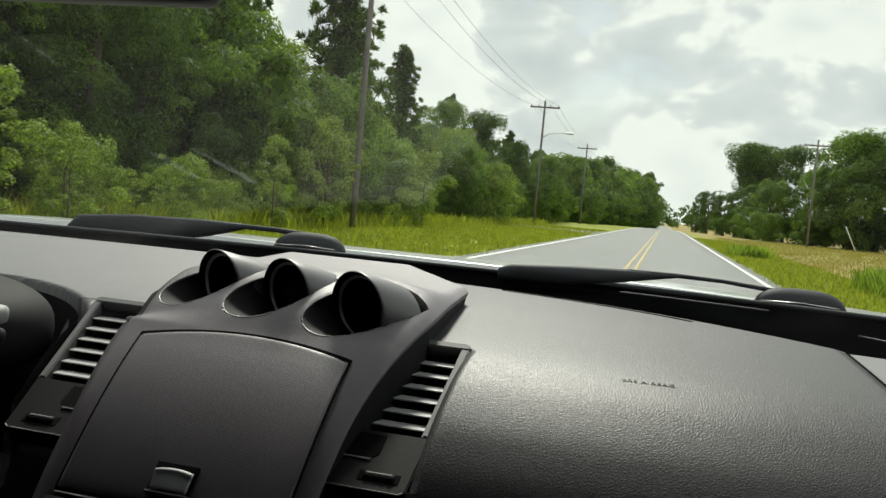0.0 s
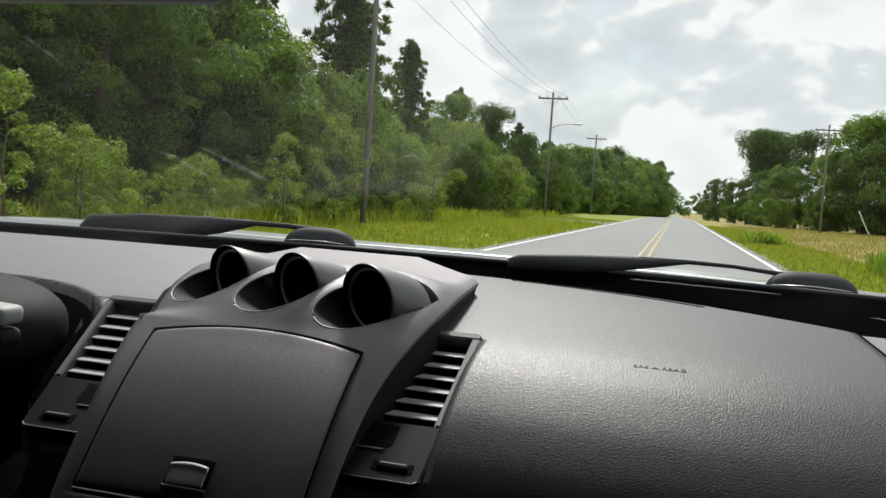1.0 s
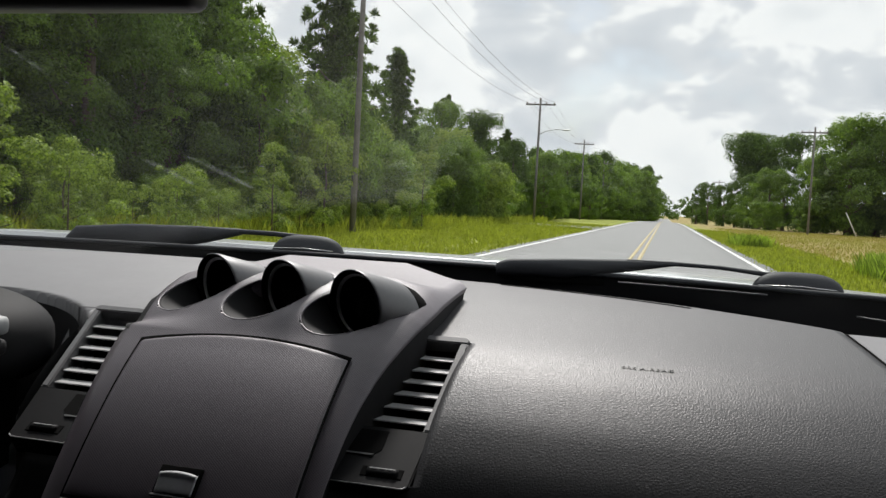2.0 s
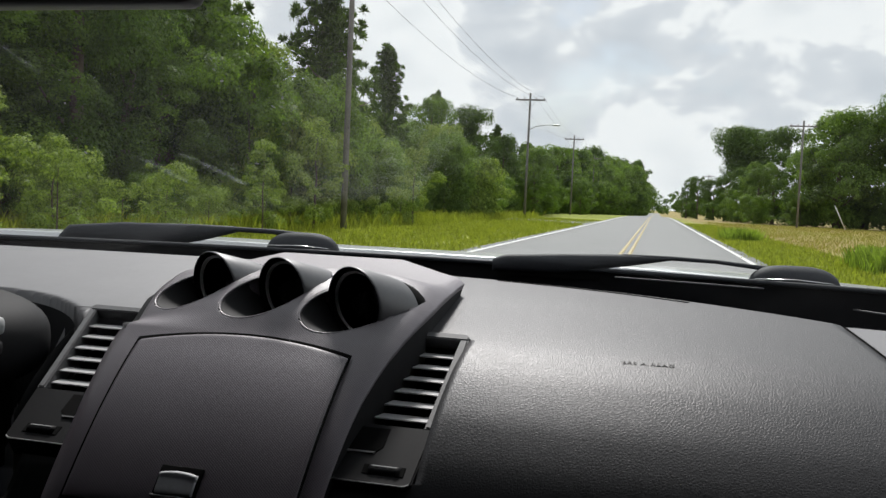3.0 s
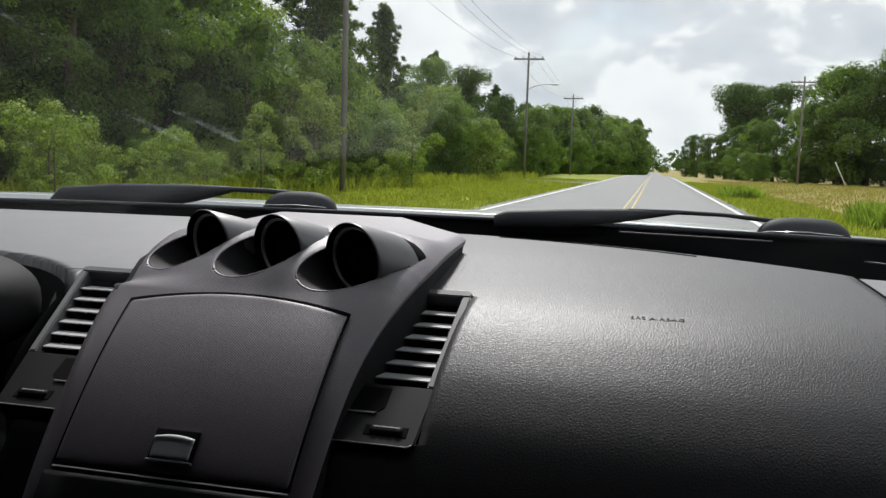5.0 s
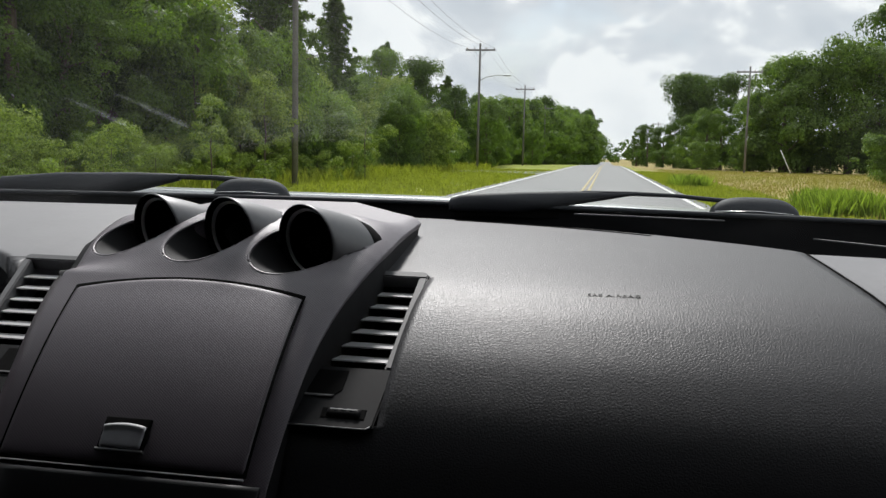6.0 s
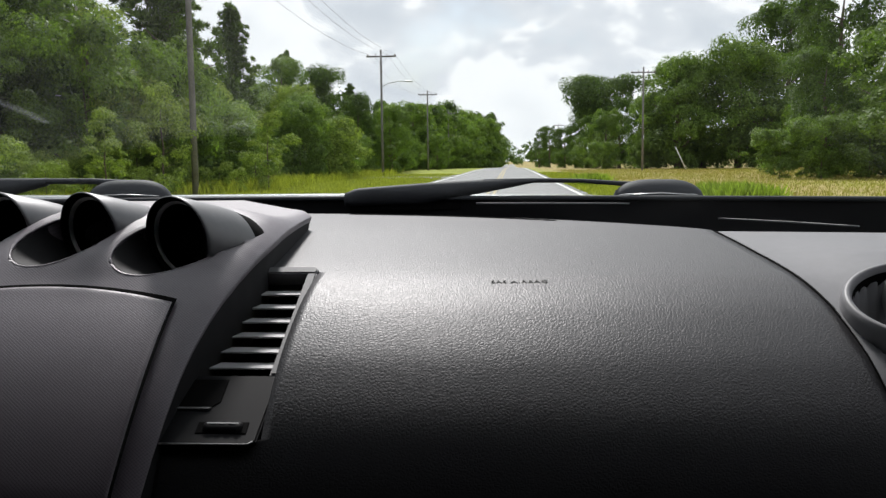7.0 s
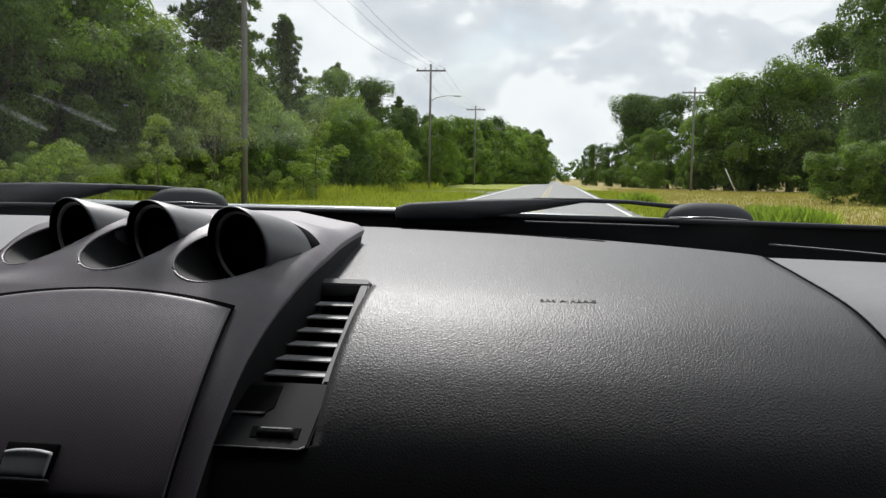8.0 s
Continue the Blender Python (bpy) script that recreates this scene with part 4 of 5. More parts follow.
def ground_material():
    m = bpy.data.materials.new("grass_and_field")
    m.use_nodes = True
    nt = m.node_tree
    N, L = nt.nodes.new, nt.links.new
    b = nt.nodes["Principled BSDF"]
    b.inputs["Roughness"].default_value, b.inputs["Specular IOR Level"].default_value = 0.9, 0.15
    co = N("ShaderNodeTexCoord")
    sep = N("ShaderNodeSeparateXYZ"); L(co.outputs["Object"], sep.inputs[0])
    big = N("ShaderNodeTexNoise"); big.inputs["Scale"].default_value = 0.09; big.inputs["Detail"].default_value = 6
    small = N("ShaderNodeTexNoise"); small.inputs["Scale"].default_value = 2.2; small.inputs["Detail"].default_value = 8
    L(co.outputs["Object"], big.inputs["Vector"]); L(co.outputs["Object"], small.inputs["Vector"])
    mixf = N("ShaderNodeMath"); mixf.operation = "MULTIPLY_ADD"; mixf.inputs[1].default_value = 0.5
    hf = N("ShaderNodeMath"); hf.operation = "MULTIPLY"; hf.inputs[1].default_value = 0.5
    L(big.outputs["Fac"], hf.inputs[0]); L(small.outputs["Fac"], mixf.inputs[0]); L(hf.outputs[0], mixf.inputs[2])
    green = N("ShaderNodeValToRGB")
    green.color_ramp.elements[0].position, green.color_ramp.elements[0].color = 0.35, (0.17, 0.205, 0.028, 1)
    green.color_ramp.elements[1].position, green.color_ramp.elements[1].color = 0.65, (0.30, 0.32, 0.055, 1)
    tan = N("ShaderNodeValToRGB")
    tan.color_ramp.elements[0].position, tan.color_ramp.elements[0].color = 0.36, (0.27, 0.20, 0.085, 1)
    tan.color_ramp.elements[1].position, tan.color_ramp.elements[1].color = 0.62, (0.27, 0.265, 0.07, 1)
    straw = tan.color_ramp.elements.new(0.5)
    straw.color = (0.30, 0.235, 0.095, 1)
    L(mixf.outputs[0], green.inputs["Fac"]); L(mixf.outputs[0], tan.inputs["Fac"])
    wob = N("ShaderNodeMath"); wob.operation = "MULTIPLY_ADD"; wob.inputs[1].default_value = 6.0
    L(big.outputs["Fac"], wob.inputs[0]); L(sep.outputs["X"], wob.inputs[2])
    edge = N("ShaderNodeMapRange"); edge.inputs["From Min"].default_value, edge.inputs["From Max"].default_value = 7.4, 9.4
    L(wob.outputs[0], edge.inputs["Value"])
    mix = N("ShaderNodeMix"); mix.data_type = "RGBA"
    L(edge.outputs[0], mix.inputs["Factor"]); L(green.outputs[0], mix.inputs["A"]); L(tan.outputs[0], mix.inputs["B"])
    L(mix.outputs["Result"], b.inputs["Base Color"])
    bp = N("ShaderNodeBump"); bp.inputs["Strength"].default_value, bp.inputs["Distance"].default_value = 0.6, 0.06
    L(small.outputs["Fac"], bp.inputs["Height"]); L(bp.outputs[0], b.inputs["Normal"])
    return m


def ground():
    xs = [-2500, -900, -300, -120, -60, -30, -15, -8, -4, 0, 4, 8, 15, 30, 60, 120, 300, 900, 2500]
    ys = [-800, -200, -60, -20, 0, 20, 40, 60, 80, 95, 110, 125, 140, 160, 180, 200, 230, 260, 300, 350, 420, 500, 700, 1200, 3000]
    bm = grid_bm(lambda u, v: out(xs[round(u * (len(xs) - 1))], ys[round(v * (len(ys) - 1))], -0.03), len(xs) - 1, len(ys) - 1)
    tagged(mesh_object("ground", bm, ground_material()), "mown green verge running into a dry tan field", "ground", kind="structure")


ROAD_X, HALF = -0.45, 3.25


def strip(name, x0, x1, y0, y1, dz, mat, label, category, n=70, wob=0.0):
    def fn(u, v):
        y = y0 + (y1 - y0) * v
        x = x0 + (x1 - x0) * u
        if wob:
            x += wob * noise.noise((y * 0.7, u * 9, 0.3))
        return out(x, y, dz + 0.03 * (1 - ((x - ROAD_X) / HALF) ** 2))
    return tagged(mesh_object(name, grid_bm(fn, 6 if x1 - x0 > 1 else 1, n, skirt=(0, 0, -0.03)), mat), label, category, kind="structure")


ground()
strip("road", ROAD_X - HALF, ROAD_X + HALF, -80, 620, 0.0, M_ASPHALT, "grey worn asphalt country road", "road", 140, 0.05)
strip("trim_line", ROAD_X - 3.0, ROAD_X - 2.88, -80, 620, 0.005, M_WHITE, "white painted road edge line", "road marking", 140)
strip("trim_line", ROAD_X + 2.88, ROAD_X + 3.0, -80, 620, 0.005, M_WHITE, "white painted road edge line", "road marking", 140)
strip("trim_line", ROAD_X + 0.07, ROAD_X + 0.16, -80, 620, 0.005, M_YELLOW, "yellow painted centre line", "road marking", 140)
strip("trim_line", ROAD_X + 0.27, ROAD_X + 0.36, -80, 620, 0.005, M_YELLOW, "yellow painted centre line", "road marking", 140)


def driveway():
    def fn(u, v):
        x = ROAD_X - HALF + 0.3 - 9.0 * v
        flare = 4.0 * (1 - min(1, v * 3)) ** 2
        y = 58 + (u - 0.5) * (6.0 + 2 * flare)
        return out(x, y, 0.006 - 0.02 * v)
    tagged(mesh_object("pavement", grid_bm(fn, 10, 16, skirt=(0, 0, -0.03)), M_ASPHALT), "asphalt side turning off the road", "driveway", kind="structure")


driveway()

# ---- vegetation ----


def soup(name, verts, faces, mat):
    """A mesh of loose triangles, from arrays."""
    me = bpy.data.meshes.new(name)
    me.vertices.add(len(verts))
    me.vertices.foreach_set("co", np.ascontiguousarray(verts, dtype=np.float32).ravel())
    me.loops.add(len(faces) * 3)
    me.loops.foreach_set("vertex_index", np.ascontiguousarray(faces, dtype=np.int32).ravel())
    me.polygons.add(len(faces))
    me.polygons.foreach_set("loop_start", np.arange(len(faces), dtype=np.int32) * 3)
    me.update(calc_edges=True)
    me.materials.append(mat)
    return me


def leaf_mesh(name, centres, normals, sizes, mat, aspect=1.6, rng=None, droop=0.0, along=None):
    """One mesh of many small folded leaves."""
    n = len(centres)
    nor = normals / (np.linalg.norm(normals, axis=1, keepdims=True) + 1e-9)
    a = rng.normal(size=(n, 3))
    a[:, 2] -= droop
    if along is not None:
        a = along.copy()
        nor = np.cross(a, rng.normal(size=(n, 3)))
        nor /= np.linalg.norm(nor, axis=1, keepdims=True) + 1e-9
    a -= nor * np.sum(a * nor, axis=1, keepdims=True)
    a /= np.linalg.norm(a, axis=1, keepdims=True) + 1e-9
    b = np.cross(nor, a)
    s = sizes[:, None]
    p0 = centres - a * s * aspect * 0.5
    p2 = centres + a * s * aspect * 0.5
    p1 = centres + b * s * 0.5 + nor * s * 0.18
    p3 = centres - b * s * 0.5 + nor * s * 0.18
    verts = np.stack([p0, p1, p2, p3], 1).reshape(-1, 3)
    idx = np.arange(n) * 4
    faces = np.concatenate([np.stack([idx, idx + 1, idx + 2], 1), np.stack([idx, idx + 2, idx + 3], 1)])
    return soup(name, verts, faces, mat)


def clump_points(rng, clumps, per):
    """Points on the upper and outer shells of round, knobbly clumps, thin underneath."""
    cs, ns = [], []
    mean = sum(r * r for c, r in clumps) / len(clumps)
    whole = per
    for c, r in clumps:
        per = max(8, int(whole * r * r / mean))
        d = rng.normal(size=(per, 3))
        d[:, 2] = np.where(d[:, 2] < -0.6, -d[:, 2] * rng.random(per), d[:, 2])
        d /= np.linalg.norm(d, axis=1, keepdims=True)
        k = rng.normal(size=(6, 3))
        k /= np.linalg.norm(k, axis=1, keepdims=True)
        knob = np.max(d @ k.T, axis=1, keepdims=True)
        rad = r * (0.62 + 0.50 * knob ** 3) * (0.72 + 0.36 * rng.random((per, 1)) ** 0.7)
        cs.append(np.array(c) + d * rad * np.array([1, 1, 0.85]))
        ns.append(d + np.array([0, 0, 0.35]) + 0.38 * rng.normal(size=(per, 3)))
    return np.concatenate(cs), np.concatenate(ns)


def trunk_bm(h, r, rng, limbs, spread, lean=0.02, start=0.3, rise=0.5):
    pts = [Vector((lean * h * (t ** 2) * rng.normal(), lean * h * (t ** 2) * rng.normal(), t * h)) for t in (0, 0.12, 0.3, 0.5, 0.7, 0.88)]
    bms = [tube_bm([pts[0] - Vector((0, 0, 0.25))] + pts, [r * 1.5, r * 1.35, r, r * 0.85, r * 0.65, r * 0.42, r * 0.15], 8)]
    for k in range(limbs):
        t = start + (0.85 - start) * (k + rng.random()) / limbs
        base = Vector((0, 0, t * h))
        a = rng.random() * 6.283
        ln = spread * (1.1 - t * 0.6) * (0.7 + 0.5 * rng.random())
        tip = base + Vector((math.cos(a) * ln, math.sin(a) * ln, ln * rise))
        mid = base.lerp(tip, 0.5) + Vector((0, 0, -ln * 0.06))
        bms.append(tube_bm([base, mid, tip], [r * 0.4 * (1.1 - t), r * 0.25 * (1.1 - t), r * 0.08], 6))
    return join_bm(*bms)


def broad_tree(seed, h, width, base, mat, leaves, size, label, name="tree", category="tree", clumps=34, umbrella=False, puff=1.25):
    """A broad-leaved tree: h tall, width across, its crown starting at the height base."""
    rng = np.random.default_rng(seed)
    t = thing(name, label, category)
    part("trunk", trunk_bm(h * 0.95, 0.022 * h + 0.04 if category == "tree" else 0.007 * h + 0.008, rng, 9, width * 0.42, start=base / h * 0.8 + 0.05), M_BARK, t)
    cl = []
    clumps = int(clumps * 1.25)
    for k in range(clumps):
        u = (k + rng.random()) / clumps
        z = base + (h - base) * u
        prof = math.sin(math.pi * min(1, 0.14 + 0.80 * u)) ** 0.7 if not umbrella else (0.35 + 0.75 * u) * (1 if u < 0.85 else 0.75)
        rad = width * 0.5 * prof * (0.25 + 0.75 * rng.random() ** 0.5)
        a = k * 2.4 + rng.normal() * 0.5
        lobe = 1 + 0.22 * math.sin(2.0 * a + seed) + 0.16 * math.sin(5.0 * u * math.pi + 3 * a)
        rad *= lobe
        r = width * (0.070 + 0.135 * rng.random() ** 1.8) * puff
        if not umbrella and rng.random() < 0.22:      # a bough that stands out
            rad, r = rad * 1.22, r * 0.75
        cl.append(((rad * math.cos(a), rad * math.sin(a), min(z, h - r * 0.7)), r))
    c, n = clump_points(rng, cl, leaves // clumps)
    c[:, 2] = np.maximum(c[:, 2], 0.15)
    me = leaf_mesh("crown", c, n, size * (0.6 + 0.8 * rng.random(len(c))), mat, 1.5, rng)
    crown = new("crown", me)
    crown.parent = t
    return t


def pine_tree(seed, h, width, base, leaves, size, label):
    rng = np.random.default_rng(seed)
    t = thing("pine_tree", label, "tree")
    part("trunk", trunk_bm(h, 0.014 * h + 0.04, rng, 16, width * 0.4, lean=0.008, start=base / h, rise=0.25), M_BARK, t)
    # needle tufts along whorls of rising boughs
    boughs, tufts = 90, 5
    per = leaves // (boughs * tufts)
    cs, ds = [], []
    for k in range(boughs):
        u = min(0.995, (int(k / 6) + 0.95 * rng.random()) / (boughs / 6))
        ln = width * 0.62 * (1.02 - u) ** 0.8 * (0.45 + 0.65 * rng.random())
        a = k * 2.4 + rng.normal() * 0.5
        lift = 0.15 + 0.55 * u + 0.2 * rng.random()
        for j in range(tufts):
            f = (j + 0.5 + 0.4 * rng.random()) / tufts
            c = np.array([math.cos(a) * ln * f, math.sin(a) * ln * f, base + (h - base) * u + ln * lift * f * f]) + rng.normal(size=3) * 0.12
            d = rng.normal(size=(per, 3))
            d /= np.linalg.norm(d, axis=1, keepdims=True)
            d += np.array([math.cos(a) * 0.3, math.sin(a) * 0.3, 0.75])
            d /= np.linalg.norm(d, axis=1, keepdims=True)
            reach = (0.20 + 0.20 * (1 - f)) * (0.55 + 0.45 * (1 - u)) * width * 0.26
            cs.append(c + d * (reach * rng.random((per, 1)) ** 0.5))
            ds.append(d)
    c, d = np.concatenate(cs), np.concatenate(ds)
    me = leaf_mesh("crown", c, d, size * (0.6 + 0.8 * rng.random(len(c))), M_NEEDLE, 4.5, rng, along=d)
    crown = new("crown", me)
    crown.parent = t
    return t


def grass_mesh(name, pts, heights, mat, rng, label, category, width=0.02, blades=4, spread=0.12):
    """Tufts of bent blades, one object of many."""
    n = len(pts)
    P = np.repeat(np.array(pts), blades, axis=0)
    H = np.repeat(heights, blades) * (0.6 + 0.6 * rng.random(n * blades))
    P[:, :2] += rng.normal(size=(n * blades, 2)) * spread
    a = rng.random(n * blades) * 6.283
    side = np.stack([np.cos(a), np.sin(a), 0 * a], 1) * width
    bend = np.stack([-np.sin(a), np.cos(a), 0 * a], 1) * (H * (0.15 + 0.35 * rng.random(n * blades)))[:, None]
    up = np.stack([0 * H, 0 * H, H], 1)
    v = np.stack([P - side, P + side, P + up * 0.6 + bend * 0.4 + side * 0.7, P + up + bend], 1).reshape(-1, 3)
    i = np.arange(n * blades) * 4
    faces = np.concatenate([np.stack([i, i + 1, i + 2], 1), np.stack([i, i + 2, i + 3], 1)])
    me = bpy.data.meshes.new(name)
    me.from_pydata(v.tolist(), [], faces.tolist())
    me.materials.append(mat)
    return tagged(new(name, me), label, category, kind="stuff")


def at(x, y, turn, s=1.0, sz=None):
    p = out(x, y, -0.05)
    return Matrix.LocRotScale(p, Euler((0, 0, turn)), (s, s, sz or s))


def plant(kinds, spots, rng, s0=0.85, s1=1.2):
    """Sets copies of the kinds at the spots; the first spot of each kind takes the original."""
    used = set()
    for x, y, k, s in spots:
        s *= s0 + (s1 - s0) * rng.random()
        m = at(x, y, rng.random() * 6.283, s, s * (0.84 + 0.36 * rng.random()))
        if k not in used:
            kinds[k].matrix_basis = m
            used.add(k)
        else:
            copy_thing(kinds[k], m)
    for k, ob in enumerate(kinds):
        if k not in used:
            for o in (*ob.children_recursive, ob):
                bpy.data.objects.remove(o)


def woods():
    rng = np.random.default_rng(5)
    # understory along the left verge
    bushes = [broad_tree(11, 4.2, 4.4, 0.1, M_LEAF, 13000, 0.085, "dense green roadside bush of mixed leaves", "bush", "bush", 30),
              broad_tree(12, 3.6, 3.8, 0.1, M_LEAF_Y, 11000, 0.08, "light green roadside shrub", "bush", "bush", 26),
              broad_tree(13, 5.2, 4.2, 0.2, M_LEAF, 14000, 0.09, "tall dense green roadside bush", "bush", "bush", 34)]
    near = [broad_tree(14, 4.0, 4.2, 0.1, M_LEAF, 26000, 0.052, "dense green roadside bush of mixed leaves", "bush", "bush", 36),
            broad_tree(15, 3.4, 3.6, 0.1, M_LEAF_Y, 22000, 0.050, "light green roadside shrub", "bush", "bush", 30),
            broad_tree(16, 10.0, 6.2, 1.2, M_LEAF_D, 42000, 0.075, "tall broad-leaved tree in a dense roadside wood", clumps=52),
            pine_tree(17, 11.0, 4.8, 2.0, 40000, 0.042, "tall pine with dark needles at the wood's edge"),
            broad_tree(18, 9.0, 5.4, 1.0, M_LEAF, 38000, 0.072, "dark green broad-leaved tree in a dense roadside wood", clumps=46)]
    spots = [(-12.2, 8.0, 1, 0.62), (-12.6, 10.0, 0, 0.6), (-11.6, 11.6, 1, 0.6), (-13.0, 13.2, 0, 0.7), (-11.6, 15.0, 1, 0.7), (-12.6, 17.0, 1, 0.7), (-12.1, 19.2, 0, 0.6), (-11.3, 20.6, 1, 0.62), (-12.6, 22.4, 1, 0.7), (-12.2, 24.4, 1, 0.7), (-12.4, 26.6, 1, 0.9), (-12.0, 29.4, 1, 0.75),
             (-14.6, 7.2, 4, 0.9), (-15.4, 9.8, 3, 1.0), (-14.2, 12.4, 2, 0.88), (-15.0, 14.8, 4, 0.92), (-15.4, 17.4, 3, 0.95), (-14.6, 19.6, 2, 0.9), (-14.8, 22.0, 4, 0.84), (-15.4, 24.6, 3, 0.9),
             (-17.6, 8.0, 2, 1.0), (-18.0, 11.2, 4, 1.15), (-17.4, 14.4, 2, 1.0), (-18.0, 17.6, 4, 1.15), (-17.6, 20.8, 2, 1.0), (-17.8, 24.0, 4, 1.1),
             (-14.4, 8.6, 0, 0.7), (-14.4, 11.2, 0, 0.6), (-14.4, 15.9, 0, 0.7), (-14.4, 18.6, 0, 0.75), (-14.2, 20.9, 0, 0.7), (-14.2, 23.4, 0, 0.8)]
    spots += [(-21.5 - 1.5 * (k % 2), 6.0 + 3.1 * k, (2, 4, 0)[k % 3], (1.0, 1.0, 1.5)[k % 3]) for k in range(9)]
    plant(near, spots, rng, 0.92, 1.08)
    spots = []
    y = 26.0
    while y < 75:
        spots.append((-12.6 + 0.8 * rng.normal(), y, int(rng.choice([0, 0, 1, 2])), 0.6 + 0.55 * rng.random()))
        y += 1.6 + 1.2 * rng.random()
    spots += [(13.2 + 2.3 * k + 0.6 * rng.normal(), 43.0 + 2.0 * rng.random(), int(rng.choice([0, 2])), 0.8 + 0.5 * rng.random()) for k in range(11)]
    spots += [(11.0 + 3.1 * k + 0.8 * rng.normal(), 94.0 + 4.0 * rng.random(), int(rng.choice([0, 2])), 1.0 + 0.6 * rng.random()) for k in range(20)]
    spots += [(-18.5 + rng.normal(), 24.0 + 3.0 * k, int(rng.choice([0, 2])), 1.15) for k in range(18)]
    plant(bushes, spots, rng)
    # tall trees behind
    tall = [broad_tree(21, 10.5, 6.4, 1.4, M_LEAF, 22000, 0.105, "tall broad-leaved tree in a dense roadside wood", clumps=44),
            broad_tree(22, 9.5, 5.6, 1.2, M_LEAF_D, 20000, 0.105, "dark green broad-leaved tree in a dense roadside wood", clumps=40),
            pine_tree(23, 12.0, 6.0, 2.6, 34000, 0.06, "tall pine with dark needles at the wood's edge"),
            pine_tree(24, 10.5, 5.4, 1.8, 30000, 0.06, "narrow pine with dark needles at the wood's edge"),
            broad_tree(25, 8.5, 5.4, 0.8, M_LEAF_Y, 20000, 0.10, "light green broad-leaved tree in a roadside wood", clumps=38)]
    spots = []
    y = 27.5
    while y < 120:
        spots.append((-15.2 + 1.0 * rng.normal(), y, int(rng.choice([0, 0, 1, 2, 2, 3, 3, 4] if y < 42 else [0, 0, 1, 1, 2, 4])), (0.84 if y < 42 else 0.72 if y < 80 else 0.62) + (0.28 if y < 42 else 0.20) * rng.random()))
        y += 2.9 + 1.2 * rng.random() + y * 0.012
    y = 27.0
    while y < 110:
        spots.append((-19.6 + rng.normal(), y, int(rng.choice([0, 1, 1, 2])), 0.90 if y < 42 else 0.70))
        y += 3.6 + rng.random() + y * 0.012
    spots += [(-16.8, 27.6, 0, 1.0), (-17.4, 30.4, 3, 0.98), (-18.6, 33.6, 2, 0.86), (-20.6, 29.0, 1, 1.0), (-21.0, 36.5, 3, 0.95)]
    plant(tall, spots, rng)
    # far stretches of wood, seen small
    far = [broad_tree(31, 9.5, 7.0, 0.3, M_LEAF, 22000, 0.125, "distant broad-leaved tree beside the road", clumps=34, puff=1.45),
           broad_tree(32, 11.0, 7.0, 0.3, M_LEAF_D, 22000, 0.125, "distant dark tree beside the road", clumps=34, puff=1.45),
           broad_tree(34, 9.5, 7.0, 0.3, M_LEAF, 6000, 0.25, "distant broad-leaved tree beside the road", clumps=24, puff=1.5),
           broad_tree(35, 11.0, 7.0, 0.3, M_LEAF_D, 6000, 0.25, "distant dark tree beside the road", clumps=24, puff=1.5)]
    spots = []
    y = 76.0
    while y < 150:
        spots.append((-12.2 + rng.normal(), y, int(rng.choice([0, 1])), 0.62))
        y += 4.0
    y = 122.0
    while y < 330:
        f = (y - 122) / 208
        g = min(1.0, f * 2.3)
        spots.append((-14.0 + 8.0 * g + 0.8 * rng.normal(), y, int(rng.choice([2, 2, 3])), 0.84 + 0.34 * g))
        spots.append((-18.5 + 8.0 * g + rng.normal(), y + 2, int(rng.choice([2, 3])), 0.92 + 0.34 * g))
        y += 5.2
    # the open side: a grove beyond the field
    for x, yy, k, s in ((17, 150, 0, 0.72), (13.4, 172, 1, 0.62), (15.0, 166, 0, 0.66), (18.4, 160, 1, 0.8), (15.5, 158, 1, 0.75), (22.5, 141, 1, 1.0), (26.5, 136, 0, 1.5), (31, 139, 0, 1.62), (35.5, 135, 0, 1.55), (40, 138, 0, 1.5), (46.5, 147, 1, 2.0), (52, 149, 1, 1.9),
                        (41, 140, 0, 0.85), (45, 137, 0, 0.85), (50, 141, 0, 0.9), (55, 138, 1, 0.9), (61, 142, 0, 1.0), (67, 138, 1, 1.0), (74, 142, 0, 1.1), (82, 140, 1, 1.0), (90, 143, 0, 1.05), (99, 140, 1, 1.1),
                        (12.5, 190, 1, 0.8), (11.0, 230, 1, 0.8), (10.0, 280, 1, 0.9), (30, 150, 1, 1.2), (20, 155, 1, 0.9), (26, 150, 1, 1.05)):
        spots.append((x * 0.70, yy * 0.70, k, s * 1.26))
    # tall trees nearer by on the open side
    spots += [(16.8, 46.5, 1, 0.95), (20.0, 44.5, 0, 1.40), (24.5, 45.5, 1, 1.35), (19.6, 52.0, 1, 1.40), (28.5, 44.0, 0, 1.45), (33.0, 47.0, 1, 1.3), (22.4, 48.5, 1, 1.5)]
    plant(far, spots, rng, 0.94, 1.08)
    oak = broad_tree(41, 13.2, 9.8, 5.8, M_LEAF_D, 34000, 0.17, "dark flat-topped tree standing at the field's end", clumps=28, umbrella=True, puff=1.65)
    oak.matrix_basis = at(12.9, 126, 0.4)
    # saplings in front of the wood
    sap = [broad_tree(51, 2.6, 1.3, 0.3, M_LEAF_Y, 5000, 0.036, "young light green sapling on the verge", "sapling", "sapling", 18),
           broad_tree(52, 1.7, 1.5, 0.1, M_LEAF_Y, 5000, 0.036, "low light green shrub on the verge", "shrub", "shrub", 16)]
    spots = []
    for k in range(20):
        yy = 8.5 + 1.45 * k + rng.random()
        spots.append((-9.9 + 0.8 * rng.normal() * 0.7, yy, int(rng.random() < 0.65), 1.0))
    plant(sap, spots, rng, 0.7, 1.25)
    # woods that close the horizon
    cs = []
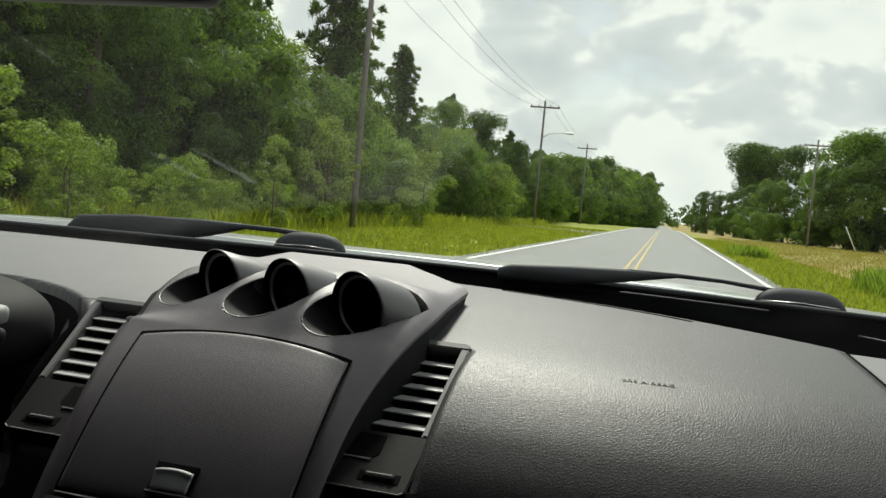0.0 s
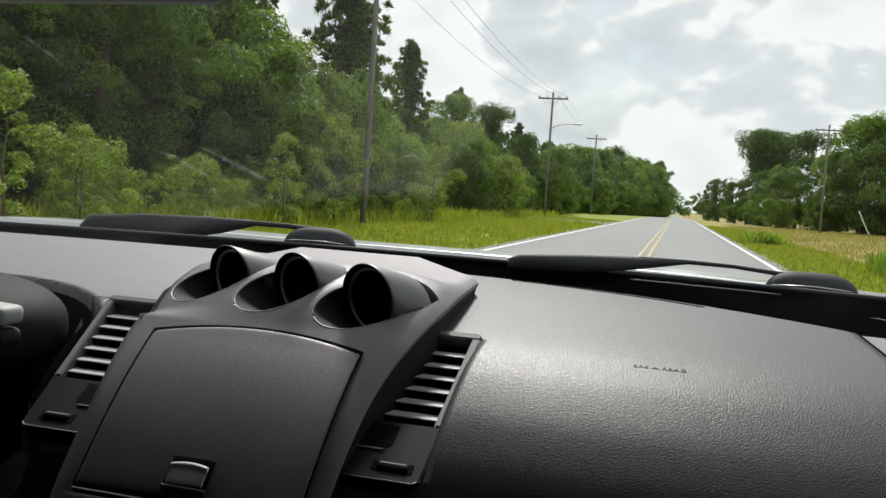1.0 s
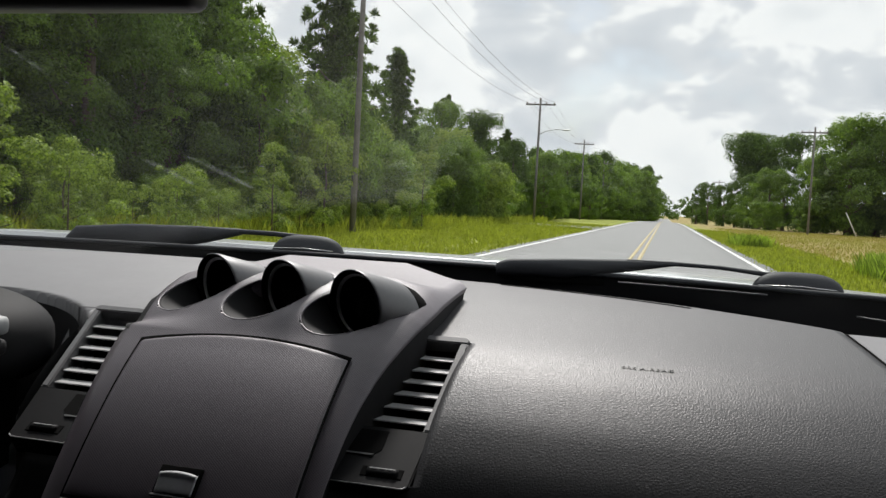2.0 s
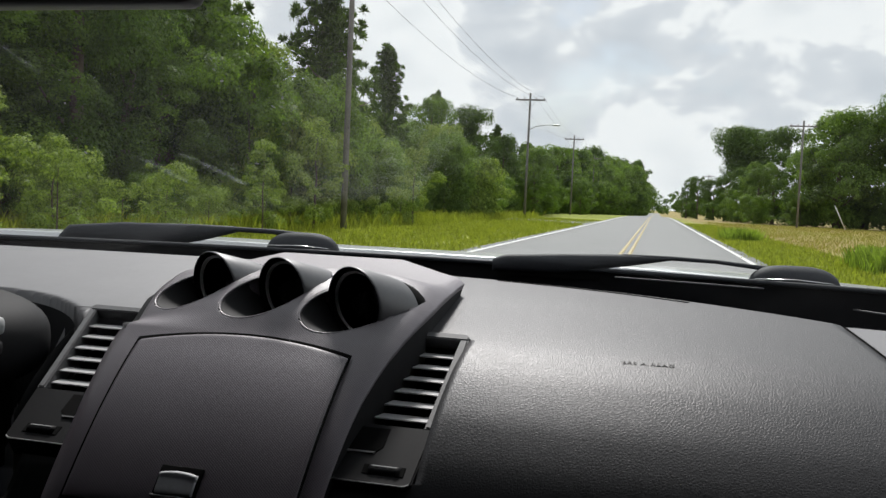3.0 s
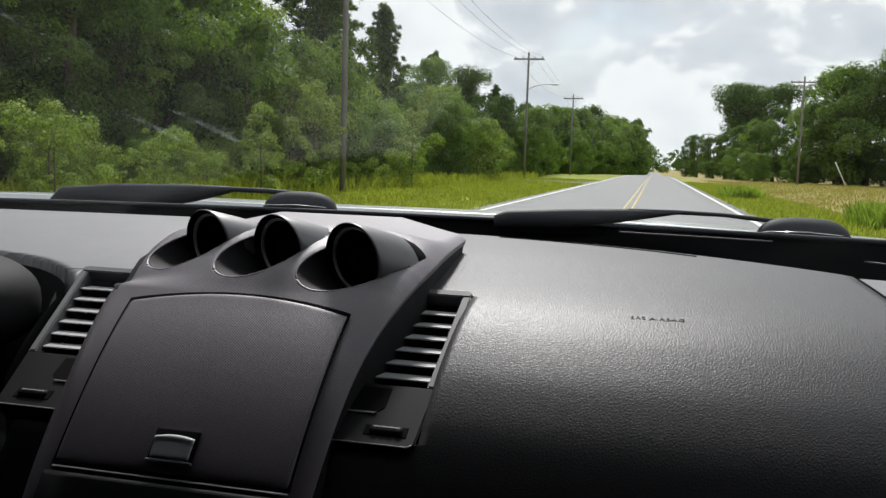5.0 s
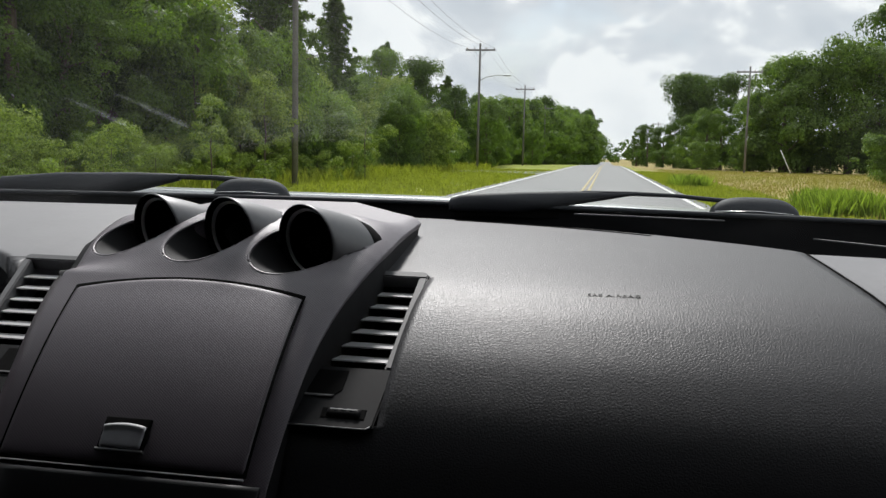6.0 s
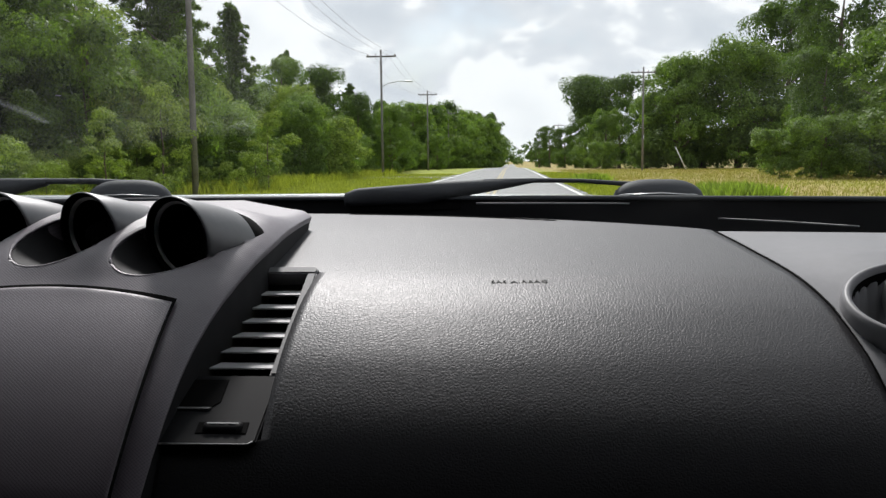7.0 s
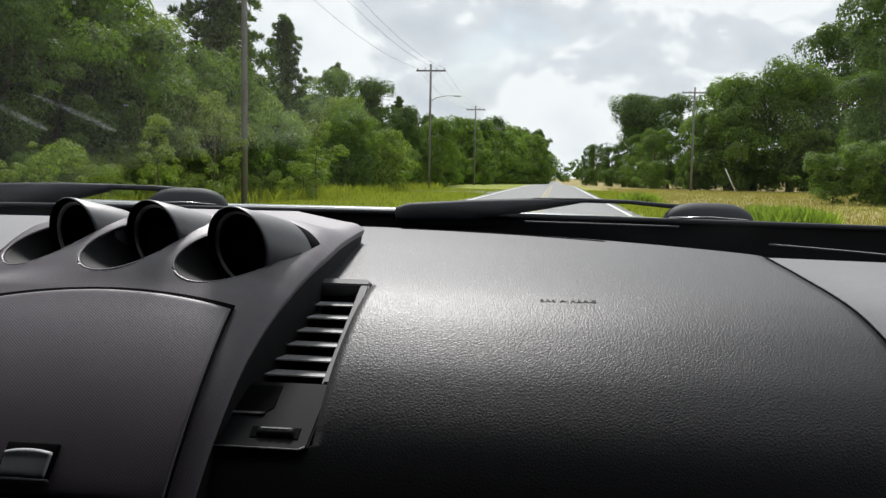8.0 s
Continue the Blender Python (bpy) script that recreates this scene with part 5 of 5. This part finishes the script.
    for k in range(420):
        x = -330 + 660 * rng.random()
        yy = 520 + 60 * rng.random() + abs(x) * 0.25
        hh = 7 + 6 * rng.random()
        for j in range(5):
            p = out(x + 3 * rng.normal(), yy + 2 * rng.normal(), hh * (0.1 + 0.85 * rng.random()))
            cs.append((tuple(p), 2.2 + rng.random()))
    c, n = clump_points(rng, cs, 16)
    me = leaf_mesh("far_woods", c, n, 1.5 * (0.6 + 0.8 * rng.random(len(c))), M_LEAF_D, 1.3, rng)
    tagged(new("far_woods", me), "low dark belt of distant woods", "woods", kind="stuff")


woods()


def grasses():
    rng = np.random.default_rng(9)

    def scatter(n, x0, x1, y0, y1, power=1.6):
        xs = x0 + (x1 - x0) * rng.random(n)
        ys = y0 + (y1 - y0) * rng.random(n) ** power
        return [tuple(out(x, y, -0.04)) for x, y in zip(xs, ys)]
    p = scatter(16000, -12.5, ROAD_X - HALF - 0.05, 12, 70) + scatter(7000, ROAD_X + HALF + 0.05, 5.4, 12, 75)
    grass_mesh("grass", p, 0.05 + 0.08 * rng.random(len(p)), M_GRASS, rng, "mown yellow-green verge grass", "grass", 0.02, 4, 0.14)
    p = scatter(5000, -14.0, -9.4, 7, 75)
    grass_mesh("rough_grass", p, 0.22 + 0.35 * rng.random(len(p)), M_GRASS, rng, "rough uncut grass along the wood", "grass", 0.014, 5, 0.25)
    p = [tuple(out(4.95 + 0.12 * rng.normal() + 1.0 * rng.random(), 18.5 + 3.0 * rng.random(), -0.05)) for _ in range(1900)]
    p += [tuple(out(3.9 + 0.3 * rng.normal(), 36 + 3 * rng.random(), -0.05)) for _ in range(500)]
    grass_mesh("tall_grass", p, 0.32 + 0.20 * rng.random(len(p)), M_REED, rng, "clump of tall bright green grass beside the road", "grass", 0.012, 6, 0.12)
    p = scatter(34000, 5.4, 60, 14, 92, 1.2)
    grass_mesh("field_grass", p, 0.05 + 0.12 * rng.random(len(p)), M_STRAW, rng, "dry tan and green grass of the open field", "grass", 0.016, 4, 0.4)


grasses()

# ---- poles and lines ----


def utility_pole(h, label, lamp=False, arm_side=1):
    t = thing("utility_pole", label, "utility pole", "poles along the road")
    part("post", tube_bm([(0, 0, -0.3), (0, 0, h * 0.5), (0, 0, h)], [0.105, 0.09, 0.075], 14), M_POLE, t)
    arm = part("crossarm", box_bm(-1.15, 1.15, 0.10, 0.20, h - 0.55, h - 0.43, 0.01), M_POLE, t)
    for x in (-1.05, -0.45, 0.45, 1.05):
        part("insulator", tube_bm([(x, 0.15, h - 0.44), (x, 0.15, h - 0.36), (x, 0.15, h - 0.30)], [0.02, 0.05, 0.03], 10), M_CERAMIC, arm)
    for s in (-1, 1):
        part("brace", tube_bm([(s * 0.55, 0.12, h - 0.5), (0, 0.12, h - 1.1)], [0.015, 0.015], 6), M_STEEL, t)
    if lamp:
        z = h - 2.6
        part("lamp_arm", tube_bm([(0, 0, z - 0.25), (0.5, 0, z + 0.05), (1.3, 0, z + 0.2), (1.9, 0, z + 0.2)], [0.035] * 4, 8), M_STEEL, t, "bent steel lamp arm")

        def head(u, v):
            a = 2 * math.pi * v
            k = math.sin(math.pi * min(1, max(0, 0.08 + 0.9 * u))) ** 0.5
            return (1.8 + 0.65 * u, 0.13 * k * math.cos(a), z + 0.19 + 0.075 * k * math.sin(a))
        part("lamp_head", grid_bm(head, 14, 14), M_STEEL, t, "grey street lamp head")
    return t


def poles():
    first = utility_pole(9.6, "weathered wooden utility pole with a crossarm")
    spots = [(-9.4, 26), (-9.6, 104), (-9.8, 142), (-9.9, 182), (-9.9, 225)]
    first.matrix_basis = Matrix.Translation(out(*spots[0]))
    for s in spots[1:]:
        copy_thing(first, Matrix.Translation(out(*s)))
    lamp = utility_pole(9.6, "wooden utility pole with a street lamp on a steel arm", True)
    lamp.matrix_basis = Matrix.Translation(out(-9.5, 66))
    right = [(12.8, 82), (11.0, 190), (10.6, 260), (10.2, 330)]
    for s in right:
        copy_thing(first, Matrix.Translation(out(*s)))
    # the stay of the nearest pole on the open side, with its pale guard
    stay = thing("guy_wire", "thin steel guy wire with a pale guard tube near the ground", "guy wire", at=out(16.9, 82))
    foot, high = Vector((0, 0, -0.1)), Vector((-4.1, 0, 8.6))
    part("wire", tube_bm([foot, high], [0.008, 0.008], 5), M_WIRE, stay)
    part("guard", tube_bm([foot.lerp(high, 0.02), foot.lerp(high, 0.26)], [0.045, 0.045], 8), M_WHITE, stay, "pale plastic guard tube")
    line = [(-9.2, -14)] + [spots[0], (-9.5, 66)] + spots[1:]
    for off in (-1.05, 0.45, 1.05):
        w = thing("power_line", "thin dark overhead power line between poles", "power line", "overhead lines")
        pts = []
        for a, b in zip(line, line[1:]):
            for k in range(9):
                f = k / 8
                p = out(a[0] + (b[0] - a[0]) * f + off, a[1] + (b[1] - a[1]) * f + 0.15, 9.3 - 3.2 * f * (1 - f))
                pts.append(p)
        part("wire", tube_bm(pts, [0.008] * len(pts), 5), M_WIRE, w)


poles()
